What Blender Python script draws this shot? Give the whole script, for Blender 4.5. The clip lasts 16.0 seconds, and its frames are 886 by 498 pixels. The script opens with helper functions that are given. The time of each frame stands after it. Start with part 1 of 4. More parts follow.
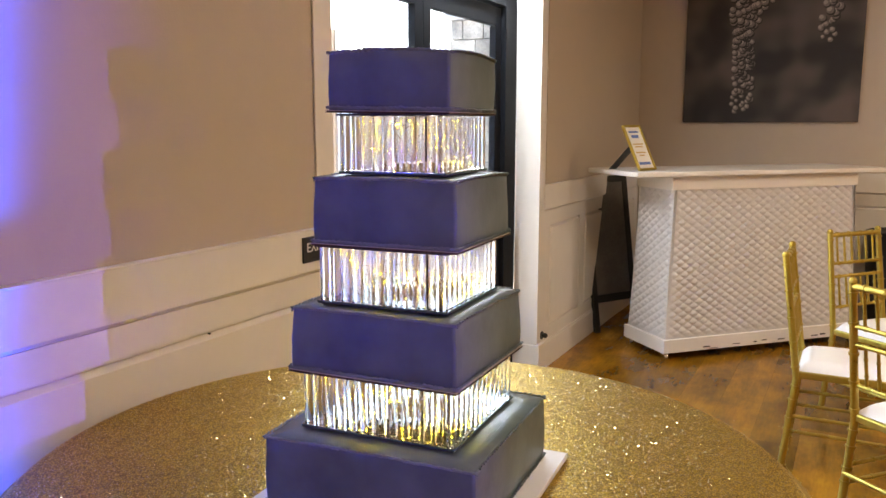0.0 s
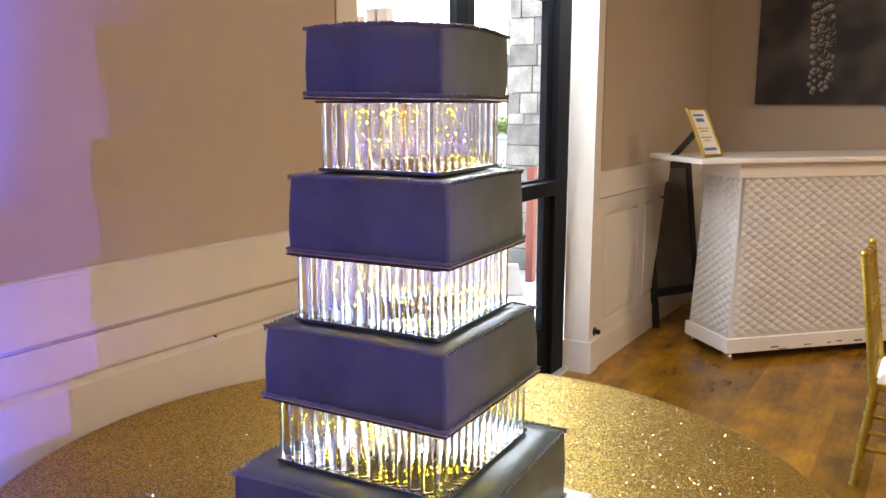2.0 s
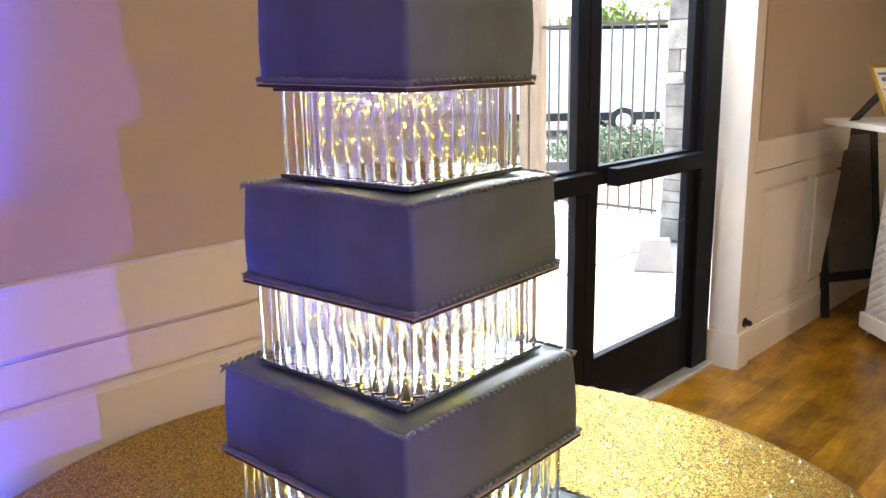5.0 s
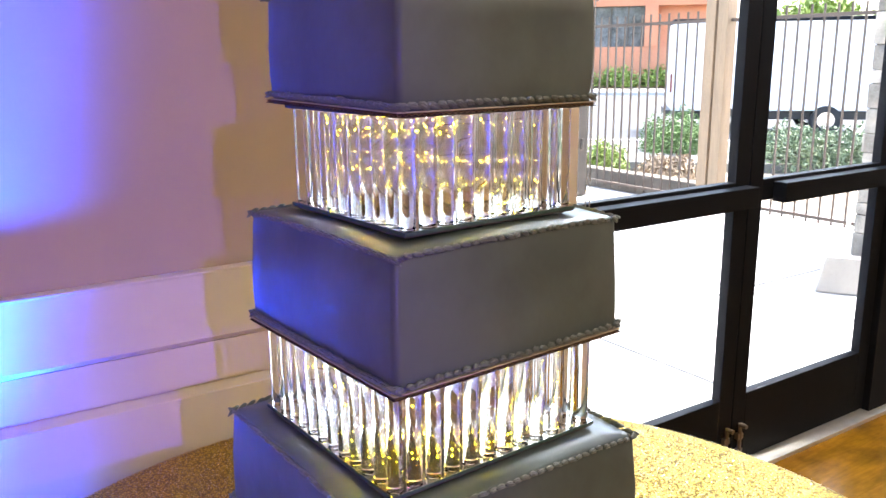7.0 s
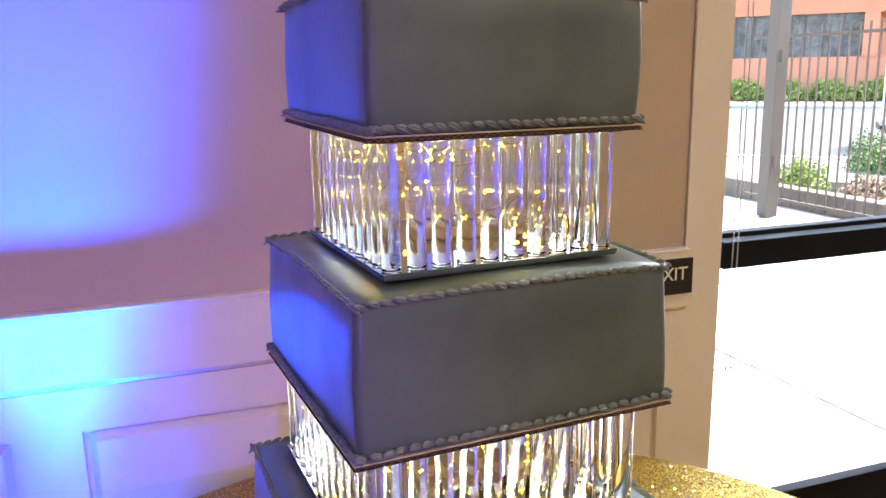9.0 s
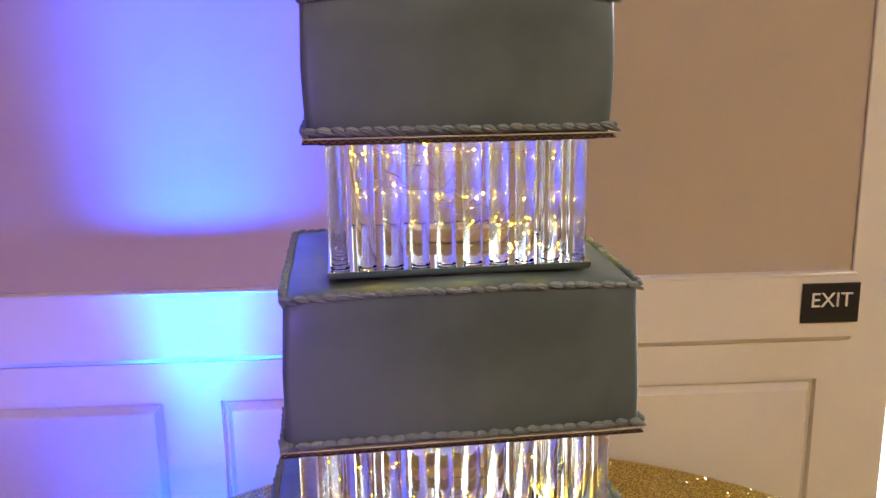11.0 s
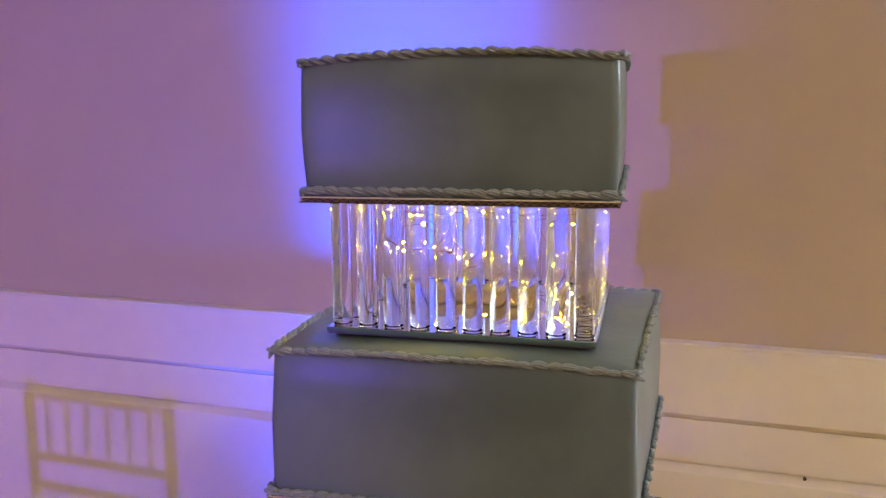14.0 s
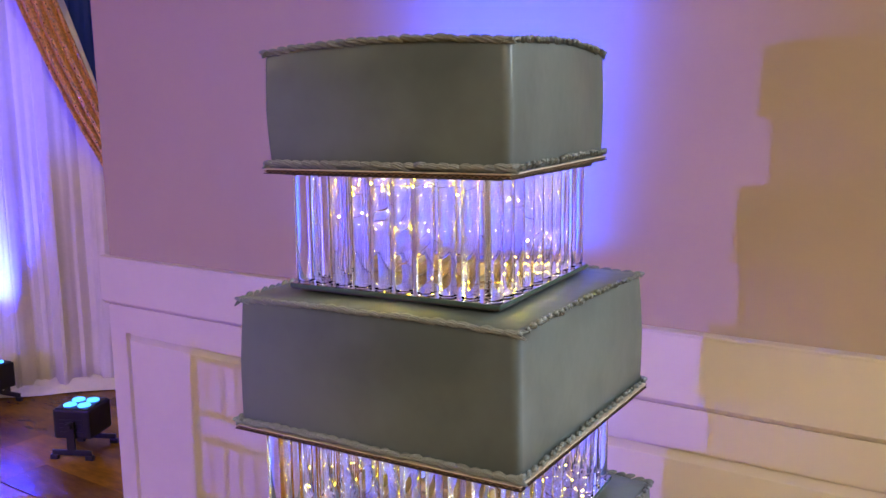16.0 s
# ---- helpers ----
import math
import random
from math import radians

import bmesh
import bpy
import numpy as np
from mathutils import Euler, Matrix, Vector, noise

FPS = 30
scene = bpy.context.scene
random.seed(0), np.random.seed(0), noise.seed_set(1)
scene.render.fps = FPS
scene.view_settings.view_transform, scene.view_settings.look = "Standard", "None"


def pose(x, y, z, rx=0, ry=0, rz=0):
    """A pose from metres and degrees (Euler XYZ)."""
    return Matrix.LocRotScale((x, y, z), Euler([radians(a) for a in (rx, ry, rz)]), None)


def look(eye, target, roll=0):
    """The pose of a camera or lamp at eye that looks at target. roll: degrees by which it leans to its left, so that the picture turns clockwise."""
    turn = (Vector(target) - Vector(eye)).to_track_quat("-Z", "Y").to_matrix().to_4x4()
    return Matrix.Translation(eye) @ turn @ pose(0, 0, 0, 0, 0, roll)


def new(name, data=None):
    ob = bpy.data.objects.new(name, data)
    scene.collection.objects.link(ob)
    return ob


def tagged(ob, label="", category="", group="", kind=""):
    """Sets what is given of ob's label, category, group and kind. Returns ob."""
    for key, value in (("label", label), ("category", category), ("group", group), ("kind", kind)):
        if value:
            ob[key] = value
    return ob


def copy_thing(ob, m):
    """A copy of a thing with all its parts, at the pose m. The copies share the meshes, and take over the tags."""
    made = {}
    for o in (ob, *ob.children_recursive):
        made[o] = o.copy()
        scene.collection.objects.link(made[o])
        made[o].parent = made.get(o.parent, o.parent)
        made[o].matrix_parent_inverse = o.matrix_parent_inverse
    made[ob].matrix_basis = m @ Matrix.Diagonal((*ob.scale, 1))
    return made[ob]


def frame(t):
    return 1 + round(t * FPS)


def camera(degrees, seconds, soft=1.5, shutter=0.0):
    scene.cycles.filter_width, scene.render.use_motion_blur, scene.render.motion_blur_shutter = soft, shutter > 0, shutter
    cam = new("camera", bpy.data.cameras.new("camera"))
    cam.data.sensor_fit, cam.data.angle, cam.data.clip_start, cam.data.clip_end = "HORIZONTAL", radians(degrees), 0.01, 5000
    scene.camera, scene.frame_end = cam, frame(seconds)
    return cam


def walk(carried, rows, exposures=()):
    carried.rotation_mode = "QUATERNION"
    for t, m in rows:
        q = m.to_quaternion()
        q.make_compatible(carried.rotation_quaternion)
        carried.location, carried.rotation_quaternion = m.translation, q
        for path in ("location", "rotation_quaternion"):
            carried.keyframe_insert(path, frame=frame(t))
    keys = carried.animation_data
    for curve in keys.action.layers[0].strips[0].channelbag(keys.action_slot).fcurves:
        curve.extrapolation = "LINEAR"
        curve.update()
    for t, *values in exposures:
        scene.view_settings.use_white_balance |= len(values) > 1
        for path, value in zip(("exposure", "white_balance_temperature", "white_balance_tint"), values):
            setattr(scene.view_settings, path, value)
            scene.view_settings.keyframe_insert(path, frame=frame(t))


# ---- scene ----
cam = camera(57.25, 16.0)
PATH = [
    (0, (0.0758, -0.0804, 1.5186), (-0.8249, 1.6797, 1.2169), 0.05),
    (0.5, (0.0649, -0.0162, 1.5188), (-0.8601, 1.7299, 1.2094), 0.30),
    (1, (0.0674, 0.0374, 1.5206), (-0.8938, 1.7627, 1.2052), 0.22),
    (1.5, (0.0694, 0.1049, 1.5242), (-0.9292, 1.8067, 1.1977), 0.17),
    (2, (0.0635, 0.1889, 1.5319), (-0.9765, 1.8614, 1.1840), 0.03),
    (2.5, (0.0590, 0.2805, 1.5402), (-1.0186, 1.9219, 1.1602), 0.02),
    (3, (0.0505, 0.3557, 1.5511), (-1.0611, 1.9631, 1.1263), -0.11),
    (3.5, (0.0512, 0.4089, 1.5599), (-1.1073, 1.9773, 1.1145), -0.16),
    (4, (0.0541, 0.4740, 1.5654), (-1.1618, 1.9945, 1.1076), -0.23),
    (4.2, (0.0610, 0.4990, 1.5632), (-1.1800, 2.0001, 1.1087), -0.47),
    (6.3, (0.0618, 0.7689, 1.5777), (-1.4855, 1.9497, 1.1175), -0.58),
    (6.5, (0.0517, 0.7932, 1.5805), (-1.5200, 1.9396, 1.1161), -0.42),
    (7, (0.0383, 0.8502, 1.5871), (-1.5942, 1.9102, 1.1275), -0.60),
    (7.5, (0.0211, 0.9043, 1.5928), (-1.6715, 1.8708, 1.1444), -0.70),
    (8, (0.0074, 0.9508, 1.5949), (-1.7438, 1.8122, 1.1577), -0.85),
    (8.5, (0.0012, 0.9891, 1.5924), (-1.7963, 1.7530, 1.1619), -0.76),
    (9, (0.0119, 1.0485, 1.5874), (-1.8281, 1.7063, 1.1613), -0.86),
    (9.2, (0.0186, 1.0711, 1.5848), (-1.8370, 1.6863, 1.1625), -0.89),
    (11.3, (0.0606, 1.2945, 1.5858), (-1.8973, 1.3195, 1.1784), -0.76),
    (11.5, (0.0578, 1.3111, 1.5888), (-1.9010, 1.2823, 1.1857), -0.67),
    (12, (0.0506, 1.3524, 1.5966), (-1.9069, 1.2080, 1.2127), -0.61),
    (12.5, (0.0375, 1.3936, 1.6008), (-1.9116, 1.1275, 1.2397), -0.69),
    (13, (0.0246, 1.4288, 1.6041), (-1.9066, 1.0372, 1.2622), -0.62),
    (13.5, (0.0132, 1.4605, 1.6059), (-1.8928, 0.9556, 1.2707), -0.72),
    (14, (0.0056, 1.5068, 1.6043), (-1.8663, 0.8821, 1.2789), -0.49),
    (14.5, (-0.0043, 1.5687, 1.6074), (-1.8327, 0.8237, 1.2882), -0.59),
    (15, (-0.0107, 1.6321, 1.6076), (-1.7919, 0.7807, 1.2878), -0.42),
    (15.5, (-0.0158, 1.6924, 1.6010), (-1.7358, 0.7232, 1.2811), -0.44),
    (16, (-0.0257, 1.7449, 1.5838), (-1.6803, 0.6657, 1.2711), -0.63),
]
walk(cam, [(t, look(eye, target, roll)) for t, eye, target, roll in PATH])

# ---- world, sun, large lights ----
scene.cycles.max_bounces = scene.cycles.transmission_bounces = 32
scene.view_settings.exposure = 3.5
world = bpy.data.worlds.new("sky")
scene.world = world
world.use_nodes = True
wt = world.node_tree
sky = wt.nodes.new("ShaderNodeTexSky")
sky.sky_type = "NISHITA"
sky.sun_disc = False
sky.sun_elevation, sky.sun_rotation = radians(63), radians(4)
sky.dust_density = 3.0
wt.links.new(sky.outputs[0], wt.nodes["Background"].inputs[0])
wt.nodes["Background"].inputs[1].default_value = 0.15


def lamp(name, kind, where, aim, power, colour, size=0.1, cone=60, blend=0.5):
    data = bpy.data.lights.new(name, kind)
    data.energy, data.color = power, colour
    if kind == "SUN":
        data.angle = radians(size)
    elif kind == "AREA":
        data.shape, data.size = "DISK", size
    else:
        data.shadow_soft_size = size
        if kind == "SPOT":
            data.spot_size, data.spot_blend = radians(cone), blend
    ob = new(name, data)
    ob.matrix_world = look(where, aim)
    return ob


lamp("sun", "SUN", (0, 0, 30), (0.7, -9, 12), 2.1, (1.0, 0.95, 0.88), 8)
WARM = (1.0, 0.80, 0.58)
# last two added to lift the cake's south side and the drape
DOWNLIGHTS = ((0.8, 2.7, 3.9), (2.4, 5.2, 4.2), (4.6, 1.4, 2.8), (5.6, 5.0, 6.2), (2.6, -2.8, 7.0), (-2.0, -1.5, 1.1))
for lx, ly, watts in DOWNLIGHTS:
    lamp("ceiling_lamp", "AREA", (lx, ly, 3.17), (lx, ly, 0), watts, WARM, 0.22)
# added lamp, hidden in the door head, standing in for more sky light
door_fill = lamp("door_sky_light", "AREA", (-1.70, 3.40, 2.285), (-0.70, 3.40, 1.40), 5.7, (0.86, 0.94, 1.0), 1.9)
door_fill.data.shape, door_fill.data.size_y = "RECTANGLE", 0.12
# the wall uplight: a narrow core, a wider beam and the spill of its lenses (lean to the wall, watts, cone)
for lean, watts, cone in ((7, 290, 25), (4, 190, 38), (0, 11, 104)):
    lamp("wall_uplight_beam", "SPOT", (-1.40, 0.80, 0.29), (-1.40 - 2 * math.tan(radians(lean)), 0.95, 2.29), watts, (0.0, 0.06, 1.0), 0.05, cone, 1.0)
lamp("violet_wash_beam", "SPOT", (6.0, -0.64, 1.20), (-1.6, -0.75, 1.2), 106, (0.17, 0.06, 1.0), 0.055, 36, 0.25)
for px, py, watts in ((-2.23, -1.80, 22), (-2.34, -2.86, 75)):
    lamp("drape_uplight_beam", "SPOT", (px, py, 0.29), (px - 0.45, py - 0.60, 2.0), watts, (0.02, 0.035, 1.0), 0.05, 50, 0.9)

# ---- materials ----


def mat(name, colour, rough=0.5, metal=0.0, noise_scale=0.0, noise_mix=0.15, bump=0.0, bump_scale=0.0, spec=0.5, coat=0.0, trans=0.0, ior=1.45, emit=None, strength=0.0, random_mix=0.0, stretch=None):
    m = bpy.data.materials.new(name)
    m.use_nodes = True
    nt = m.node_tree
    b = nt.nodes["Principled BSDF"]
    b.inputs["Base Color"].default_value = (*colour, 1)
    b.inputs["Roughness"].default_value = rough
    b.inputs["Metallic"].default_value = metal
    b.inputs["Specular IOR Level"].default_value = spec
    b.inputs["Coat Weight"].default_value = coat
    b.inputs["Coat Roughness"].default_value = 0.15
    b.inputs["Transmission Weight"].default_value = trans
    b.inputs["IOR"].default_value = ior
    if emit:
        b.inputs["Emission Color"].default_value = (*emit, 1)
        b.inputs["Emission Strength"].default_value = strength
    coords = nt.nodes.new("ShaderNodeTexCoord")
    place = nt.nodes.new("ShaderNodeMapping")
    nt.links.new(coords.outputs["Object"], place.inputs[0])
    if stretch:
        place.inputs["Scale"].default_value = stretch
    last = None
    if noise_scale:
        big = nt.nodes.new("ShaderNodeTexNoise")
        big.inputs["Scale"].default_value = noise_scale
        big.inputs["Detail"].default_value = 6
        nt.links.new(place.outputs[0], big.inputs[0])
        fine = nt.nodes.new("ShaderNodeTexNoise")
        fine.inputs["Scale"].default_value = noise_scale * 9
        fine.inputs["Detail"].default_value = 3
        nt.links.new(place.outputs[0], fine.inputs[0])
        add = nt.nodes.new("ShaderNodeMath")
        add.operation = "MULTIPLY_ADD"
        nt.links.new(fine.outputs[0], add.inputs[0])
        add.inputs[1].default_value = 0.45
        nt.links.new(big.outputs[0], add.inputs[2])
        ramp = nt.nodes.new("ShaderNodeMapRange")
        ramp.inputs[1].default_value, ramp.inputs[2].default_value = 0.45, 1.0
        ramp.inputs[3].default_value, ramp.inputs[4].default_value = 1 - noise_mix, 1 + noise_mix
        nt.links.new(add.outputs[0], ramp.inputs[0])
        last = ramp.outputs[0]
        gloss = nt.nodes.new("ShaderNodeMapRange")
        gloss.inputs[1].default_value, gloss.inputs[2].default_value = 0.4, 1.0
        gloss.inputs[3].default_value, gloss.inputs[4].default_value = rough * 0.85, min(1, rough * 1.15)
        nt.links.new(add.outputs[0], gloss.inputs[0])
        nt.links.new(gloss.outputs[0], b.inputs["Roughness"])
    if random_mix:
        info = nt.nodes.new("ShaderNodeObjectInfo")
        rr = nt.nodes.new("ShaderNodeMapRange")
        rr.inputs[3].default_value, rr.inputs[4].default_value = 1 - random_mix, 1 + random_mix
        nt.links.new(info.outputs["Random"], rr.inputs[0])
        if last:
            mul = nt.nodes.new("ShaderNodeMath")
            mul.operation = "MULTIPLY"
            nt.links.new(last, mul.inputs[0])
            nt.links.new(rr.outputs[0], mul.inputs[1])
            last = mul.outputs[0]
        else:
            last = rr.outputs[0]
    if last:
        tint = nt.nodes.new("ShaderNodeVectorMath")
        tint.operation = "SCALE"
        tint.inputs[0].default_value = colour
        nt.links.new(last, tint.inputs["Scale"])
        nt.links.new(tint.outputs[0], b.inputs["Base Color"])
    if bump:
        bn = nt.nodes.new("ShaderNodeTexNoise")
        bn.inputs["Scale"].default_value = bump_scale or 60
        bn.inputs["Detail"].default_value = 4
        nt.links.new(place.outputs[0], bn.inputs[0])
        bp = nt.nodes.new("ShaderNodeBump")
        bp.inputs["Strength"].default_value = bump
        bp.inputs["Distance"].default_value = 0.004
        nt.links.new(bn.outputs[0], bp.inputs["Height"])
        nt.links.new(bp.outputs[0], b.inputs["Normal"])
    return m


M_WALL = mat("tan_wall_paint", (0.485, 0.405, 0.315), 0.6, noise_scale=1.2, noise_mix=0.05, bump=0.09, bump_scale=120)
M_WHITE = mat("cream_white_trim_paint", (0.74, 0.70, 0.64), 0.38, noise_scale=2.5, noise_mix=0.04, bump=0.08, bump_scale=60)
M_CEIL = mat("white_ceiling_paint", (0.75, 0.72, 0.68), 0.8, noise_scale=2, noise_mix=0.04)
M_FLOOR = mat("stained_wood_floor", (0.16, 0.075, 0.016), 0.24, noise_scale=3.0, noise_mix=0.4, bump=0.12, bump_scale=40, spec=0.38, random_mix=0.3, stretch=(3.0, 0.4, 1))
_nt = M_FLOOR.node_tree
_b = _nt.nodes["Principled BSDF"]
_pos = _nt.nodes.new("ShaderNodeNewGeometry")
_map = _nt.nodes.new("ShaderNodeMapping")
_map.inputs["Scale"].default_value = (1.6, 1.0, 1)
_nt.links.new(_pos.outputs["Position"], _map.inputs[0])
_blot = _nt.nodes.new("ShaderNodeTexNoise")
_blot.inputs["Scale"].default_value, _blot.inputs["Detail"].default_value, _blot.inputs["Roughness"].default_value = 2.6, 8, 0.65
_nt.links.new(_map.outputs[0], _blot.inputs[0])
_ramp = _nt.nodes.new("ShaderNodeValToRGB")
_ramp.color_ramp.elements[0].position, _ramp.color_ramp.elements[0].color = 0.30, (0.115, 0.048, 0.006, 1)
_ramp.color_ramp.elements[1].position, _ramp.color_ramp.elements[1].color = 0.66, (0.32, 0.148, 0.008, 1)
_nt.links.new(_blot.outputs[0], _ramp.inputs[0])
_tint = [l.from_node for l in _nt.links if l.to_socket == _b.inputs["Base Color"]][0]
_nt.links.new(_ramp.outputs[0], _tint.inputs[0])
M_ICING = mat("grey_icing", (0.085, 0.117, 0.132), 0.33, bump=0.40, bump_scale=13, spec=0.5)
_nt = M_ICING.node_tree
_mott = _nt.nodes.new("ShaderNodeTexNoise")
_mott.inputs["Scale"].default_value, _mott.inputs["Detail"].default_value = 9.0, 5.0
_where = [n for n in _nt.nodes if n.bl_idname == "ShaderNodeMapping"][0]
_nt.links.new(_where.outputs[0], _mott.inputs[0])
_shade = _nt.nodes.new("ShaderNodeValToRGB")
_shade.color_ramp.elements[0].position, _shade.color_ramp.elements[0].color = 0.34, (0.072, 0.099, 0.110, 1)
_shade.color_ramp.elements[1].position, _shade.color_ramp.elements[1].color = 0.66, (0.122, 0.163, 0.176, 1)
_nt.links.new(_mott.outputs[0], _shade.inputs[0])
_nt.links.new(_shade.outputs[0], _nt.nodes["Principled BSDF"].inputs["Base Color"])
M_BORDER = mat("grey_piped_icing", (0.19, 0.23, 0.245), 0.42, noise_scale=60, noise_mix=0.08, bump=0.2, bump_scale=300)
M_GLASS = mat("clear_acrylic", (0.95, 0.965, 0.97), 0.015, trans=1.0, ior=1.47)
M_PANE = mat("door_glass", (0.97, 0.99, 0.98), 0.0, trans=1.0, ior=1.02)
M_MIRROR = mat("mirror_plate", (0.72, 0.76, 0.75), 0.03, metal=1.0)
M_GREENEDGE = mat("green_glass_edge", (0.07, 0.115, 0.105), 0.12, spec=0.5)
M_DARKPLATE = mat("dark_grey_plate", (0.05, 0.05, 0.055), 0.4)
M_LINER = mat("cardboard_liner", (0.58, 0.53, 0.46), 0.9, noise_scale=30, noise_mix=0.1)
M_WAVE = mat("brown_fluting_edge", (0.26, 0.17, 0.11), 0.9, noise_scale=30, noise_mix=0.2)
M_BATTERY = mat("tan_plastic", (0.26, 0.19, 0.11), 0.5, noise_scale=25, noise_mix=0.1)
# dark brown; in the cake boards it paints the shade inside the fluting
M_BROWNSHADE = mat("dark_brown_and_flute_shade", (0.035, 0.024, 0.017), 0.9, noise_scale=30, noise_mix=0.1)
M_WHITEBOARD = mat("white_cake_drum", (0.80, 0.80, 0.82), 0.35, noise_scale=8, noise_mix=0.03)
M_BLACKFRAME = mat("dark_bronze_aluminium", (0.010, 0.011, 0.014), 0.5, noise_scale=6, noise_mix=0.15, spec=0.06)
M_GOLDPAINT = mat("gold_chair_paint", (0.47, 0.345, 0.06), 0.30, metal=0.75, noise_scale=20, noise_mix=0.12, bump=0.05, bump_scale=90)
M_CUSHION = mat("white_vinyl_cushion", (0.82, 0.80, 0.76), 0.42, noise_scale=10, noise_mix=0.03, bump=0.1, bump_scale=30)
M_SEQUIN = mat("gold_sequin", (0.70, 0.475, 0.065), 0.36, metal=1.0, coat=0.28)
M_SPARKLE = mat("bright_gold_sequin", (0.97, 0.80, 0.42), 0.06, metal=1.0, coat=1.0)
M_CLOTH = mat("gold_mesh_cloth", (0.30, 0.185, 0.02), 0.6, metal=0.2, noise_scale=40, noise_mix=0.25, bump=0.5, bump_scale=300)
M_QUILT = mat("white_tufted_vinyl", (0.60, 0.575, 0.55), 0.40, noise_scale=6, noise_mix=0.04)
M_BLACK = mat("black_plastic", (0.015, 0.015, 0.016), 0.4, noise_scale=15, noise_mix=0.1)
M_PATIO = mat("pale_concrete", (0.34, 0.335, 0.33), 0.85, noise_scale=1.5, noise_mix=0.08, bump=0.2, bump_scale=50)
M_STREET = mat("grey_street_concrete", (0.12, 0.118, 0.112), 0.9, noise_scale=1.2, noise_mix=0.15, bump=0.3, bump_scale=40)
M_ASPHALT = mat("asphalt", (0.042, 0.042, 0.046), 0.9, noise_scale=2, noise_mix=0.2, bump=0.3, bump_scale=60)
M_GROUND = mat("dry_soil", (0.22, 0.18, 0.13), 0.95, noise_scale=1, noise_mix=0.25, bump=0.4, bump_scale=20)
M_FENCE = mat("brown_painted_iron", (0.075, 0.05, 0.036), 0.5, noise_scale=8, noise_mix=0.15)
M_POST = mat("tan_wood_post", (0.24, 0.165, 0.10), 0.7, noise_scale=5, noise_mix=0.2, stretch=(4, 4, 0.5))
M_GREYPOST = mat("grey_steel_post", (0.075, 0.058, 0.044), 0.6, noise_scale=5, noise_mix=0.12)
M_STONE = mat("ashlar_stone", (0.25, 0.225, 0.19), 0.85, noise_scale=7, noise_mix=0.5, bump=0.9, bump_scale=16, random_mix=0.32)
M_PLANTER = mat("brown_grey_planter_wall", (0.11, 0.09, 0.07), 0.9, noise_scale=3, noise_mix=0.25, bump=0.3, bump_scale=30)
M_MORTAR = mat("mortar", (0.35, 0.33, 0.30), 0.95, noise_scale=10, noise_mix=0.1)
M_LEAF = mat("shrub_leaf", (0.08, 0.14, 0.035), 0.6, noise_scale=4, noise_mix=0.35)
M_VAN = mat("white_van_paint", (0.80, 0.80, 0.82), 0.3, noise_scale=1, noise_mix=0.02)
M_STUCCO = mat("orange_stucco", (0.50, 0.21, 0.12), 0.9, noise_scale=1, noise_mix=0.12, bump=0.3, bump_scale=30)
M_TYRE = mat("tyre_rubber", (0.02, 0.02, 0.02), 0.8)
M_CHROME = mat("chrome", (0.7, 0.7, 0.7), 0.12, metal=1.0)
M_THRESHOLD = mat("brushed_aluminium", (0.72, 0.71, 0.69), 0.42, metal=0.6, noise_scale=20, noise_mix=0.1)
M_BOLT = mat("worn_bronze_bolt", (0.16, 0.13, 0.10), 0.35, metal=0.7, noise_scale=20, noise_mix=0.2)
M_SIGN = mat("black_sign_plastic", (0.012, 0.012, 0.013), 0.45)
M_LETTER = mat("white_sign_letter", (0.8, 0.8, 0.78), 0.5)
M_DRAPE = mat("white_satin_drape", (0.76, 0.72, 0.68), 0.42, noise_scale=5, noise_mix=0.06, bump=0.15, bump_scale=80)
M_DARKDRAPE = mat("dark_blue_drape", (0.03, 0.06, 0.30), 0.4, noise_scale=5, noise_mix=0.1)
M_BULB = mat("warm_fairy_bulb", (1, 0.8, 0.4), 0.4, emit=(1.0, 0.68, 0.004), strength=38.0)
M_WIRE = mat("copper_wire", (0.62, 0.34, 0.10), 0.25, metal=1.0)
M_LED = mat("blue_led_lens", (0.1, 0.2, 0.6), 0.2, emit=(0.03, 0.22, 1.0), strength=0.55)
M_LAMPGLOW = mat("warm_lamp_lens", (1, 0.9, 0.8), 0.4, emit=(1.0, 0.75, 0.48), strength=1.0)

# ---- mesh helpers ----


def box(bm, x0, x1, y0, y1, z0, z1, m=None, bevel=0.0):
    r = bmesh.ops.create_cube(bm, size=1.0)
    vs = r["verts"]
    for v in vs:
        v.co = Vector((x0 + (v.co.x + 0.5) * (x1 - x0), y0 + (v.co.y + 0.5) * (y1 - y0), z0 + (v.co.z + 0.5) * (z1 - z0)))
    if bevel:
        es = list({e for v in vs for e in v.link_edges})
        r = bmesh.ops.bevel(bm, geom=es, offset=bevel, segments=2, affect="EDGES", profile=0.6)
        vs = list({v for f in r["faces"] for v in f.verts} | {v for v in vs if v.is_valid})
    if m is not None:
        bmesh.ops.transform(bm, matrix=m, verts=vs)
    return vs


def tube(bm, a, b, r0, r1=None, seg=10, caps=True):
    a, b = Vector(a), Vector(b)
    r1 = r0 if r1 is None else r1
    m = Matrix.Translation((a + b) / 2) @ (b - a).to_track_quat("Z", "Y").to_matrix().to_4x4()
    return bmesh.ops.create_cone(bm, cap_ends=caps, segments=seg, radius1=r0, radius2=r1, depth=(b - a).length, matrix=m)["verts"]


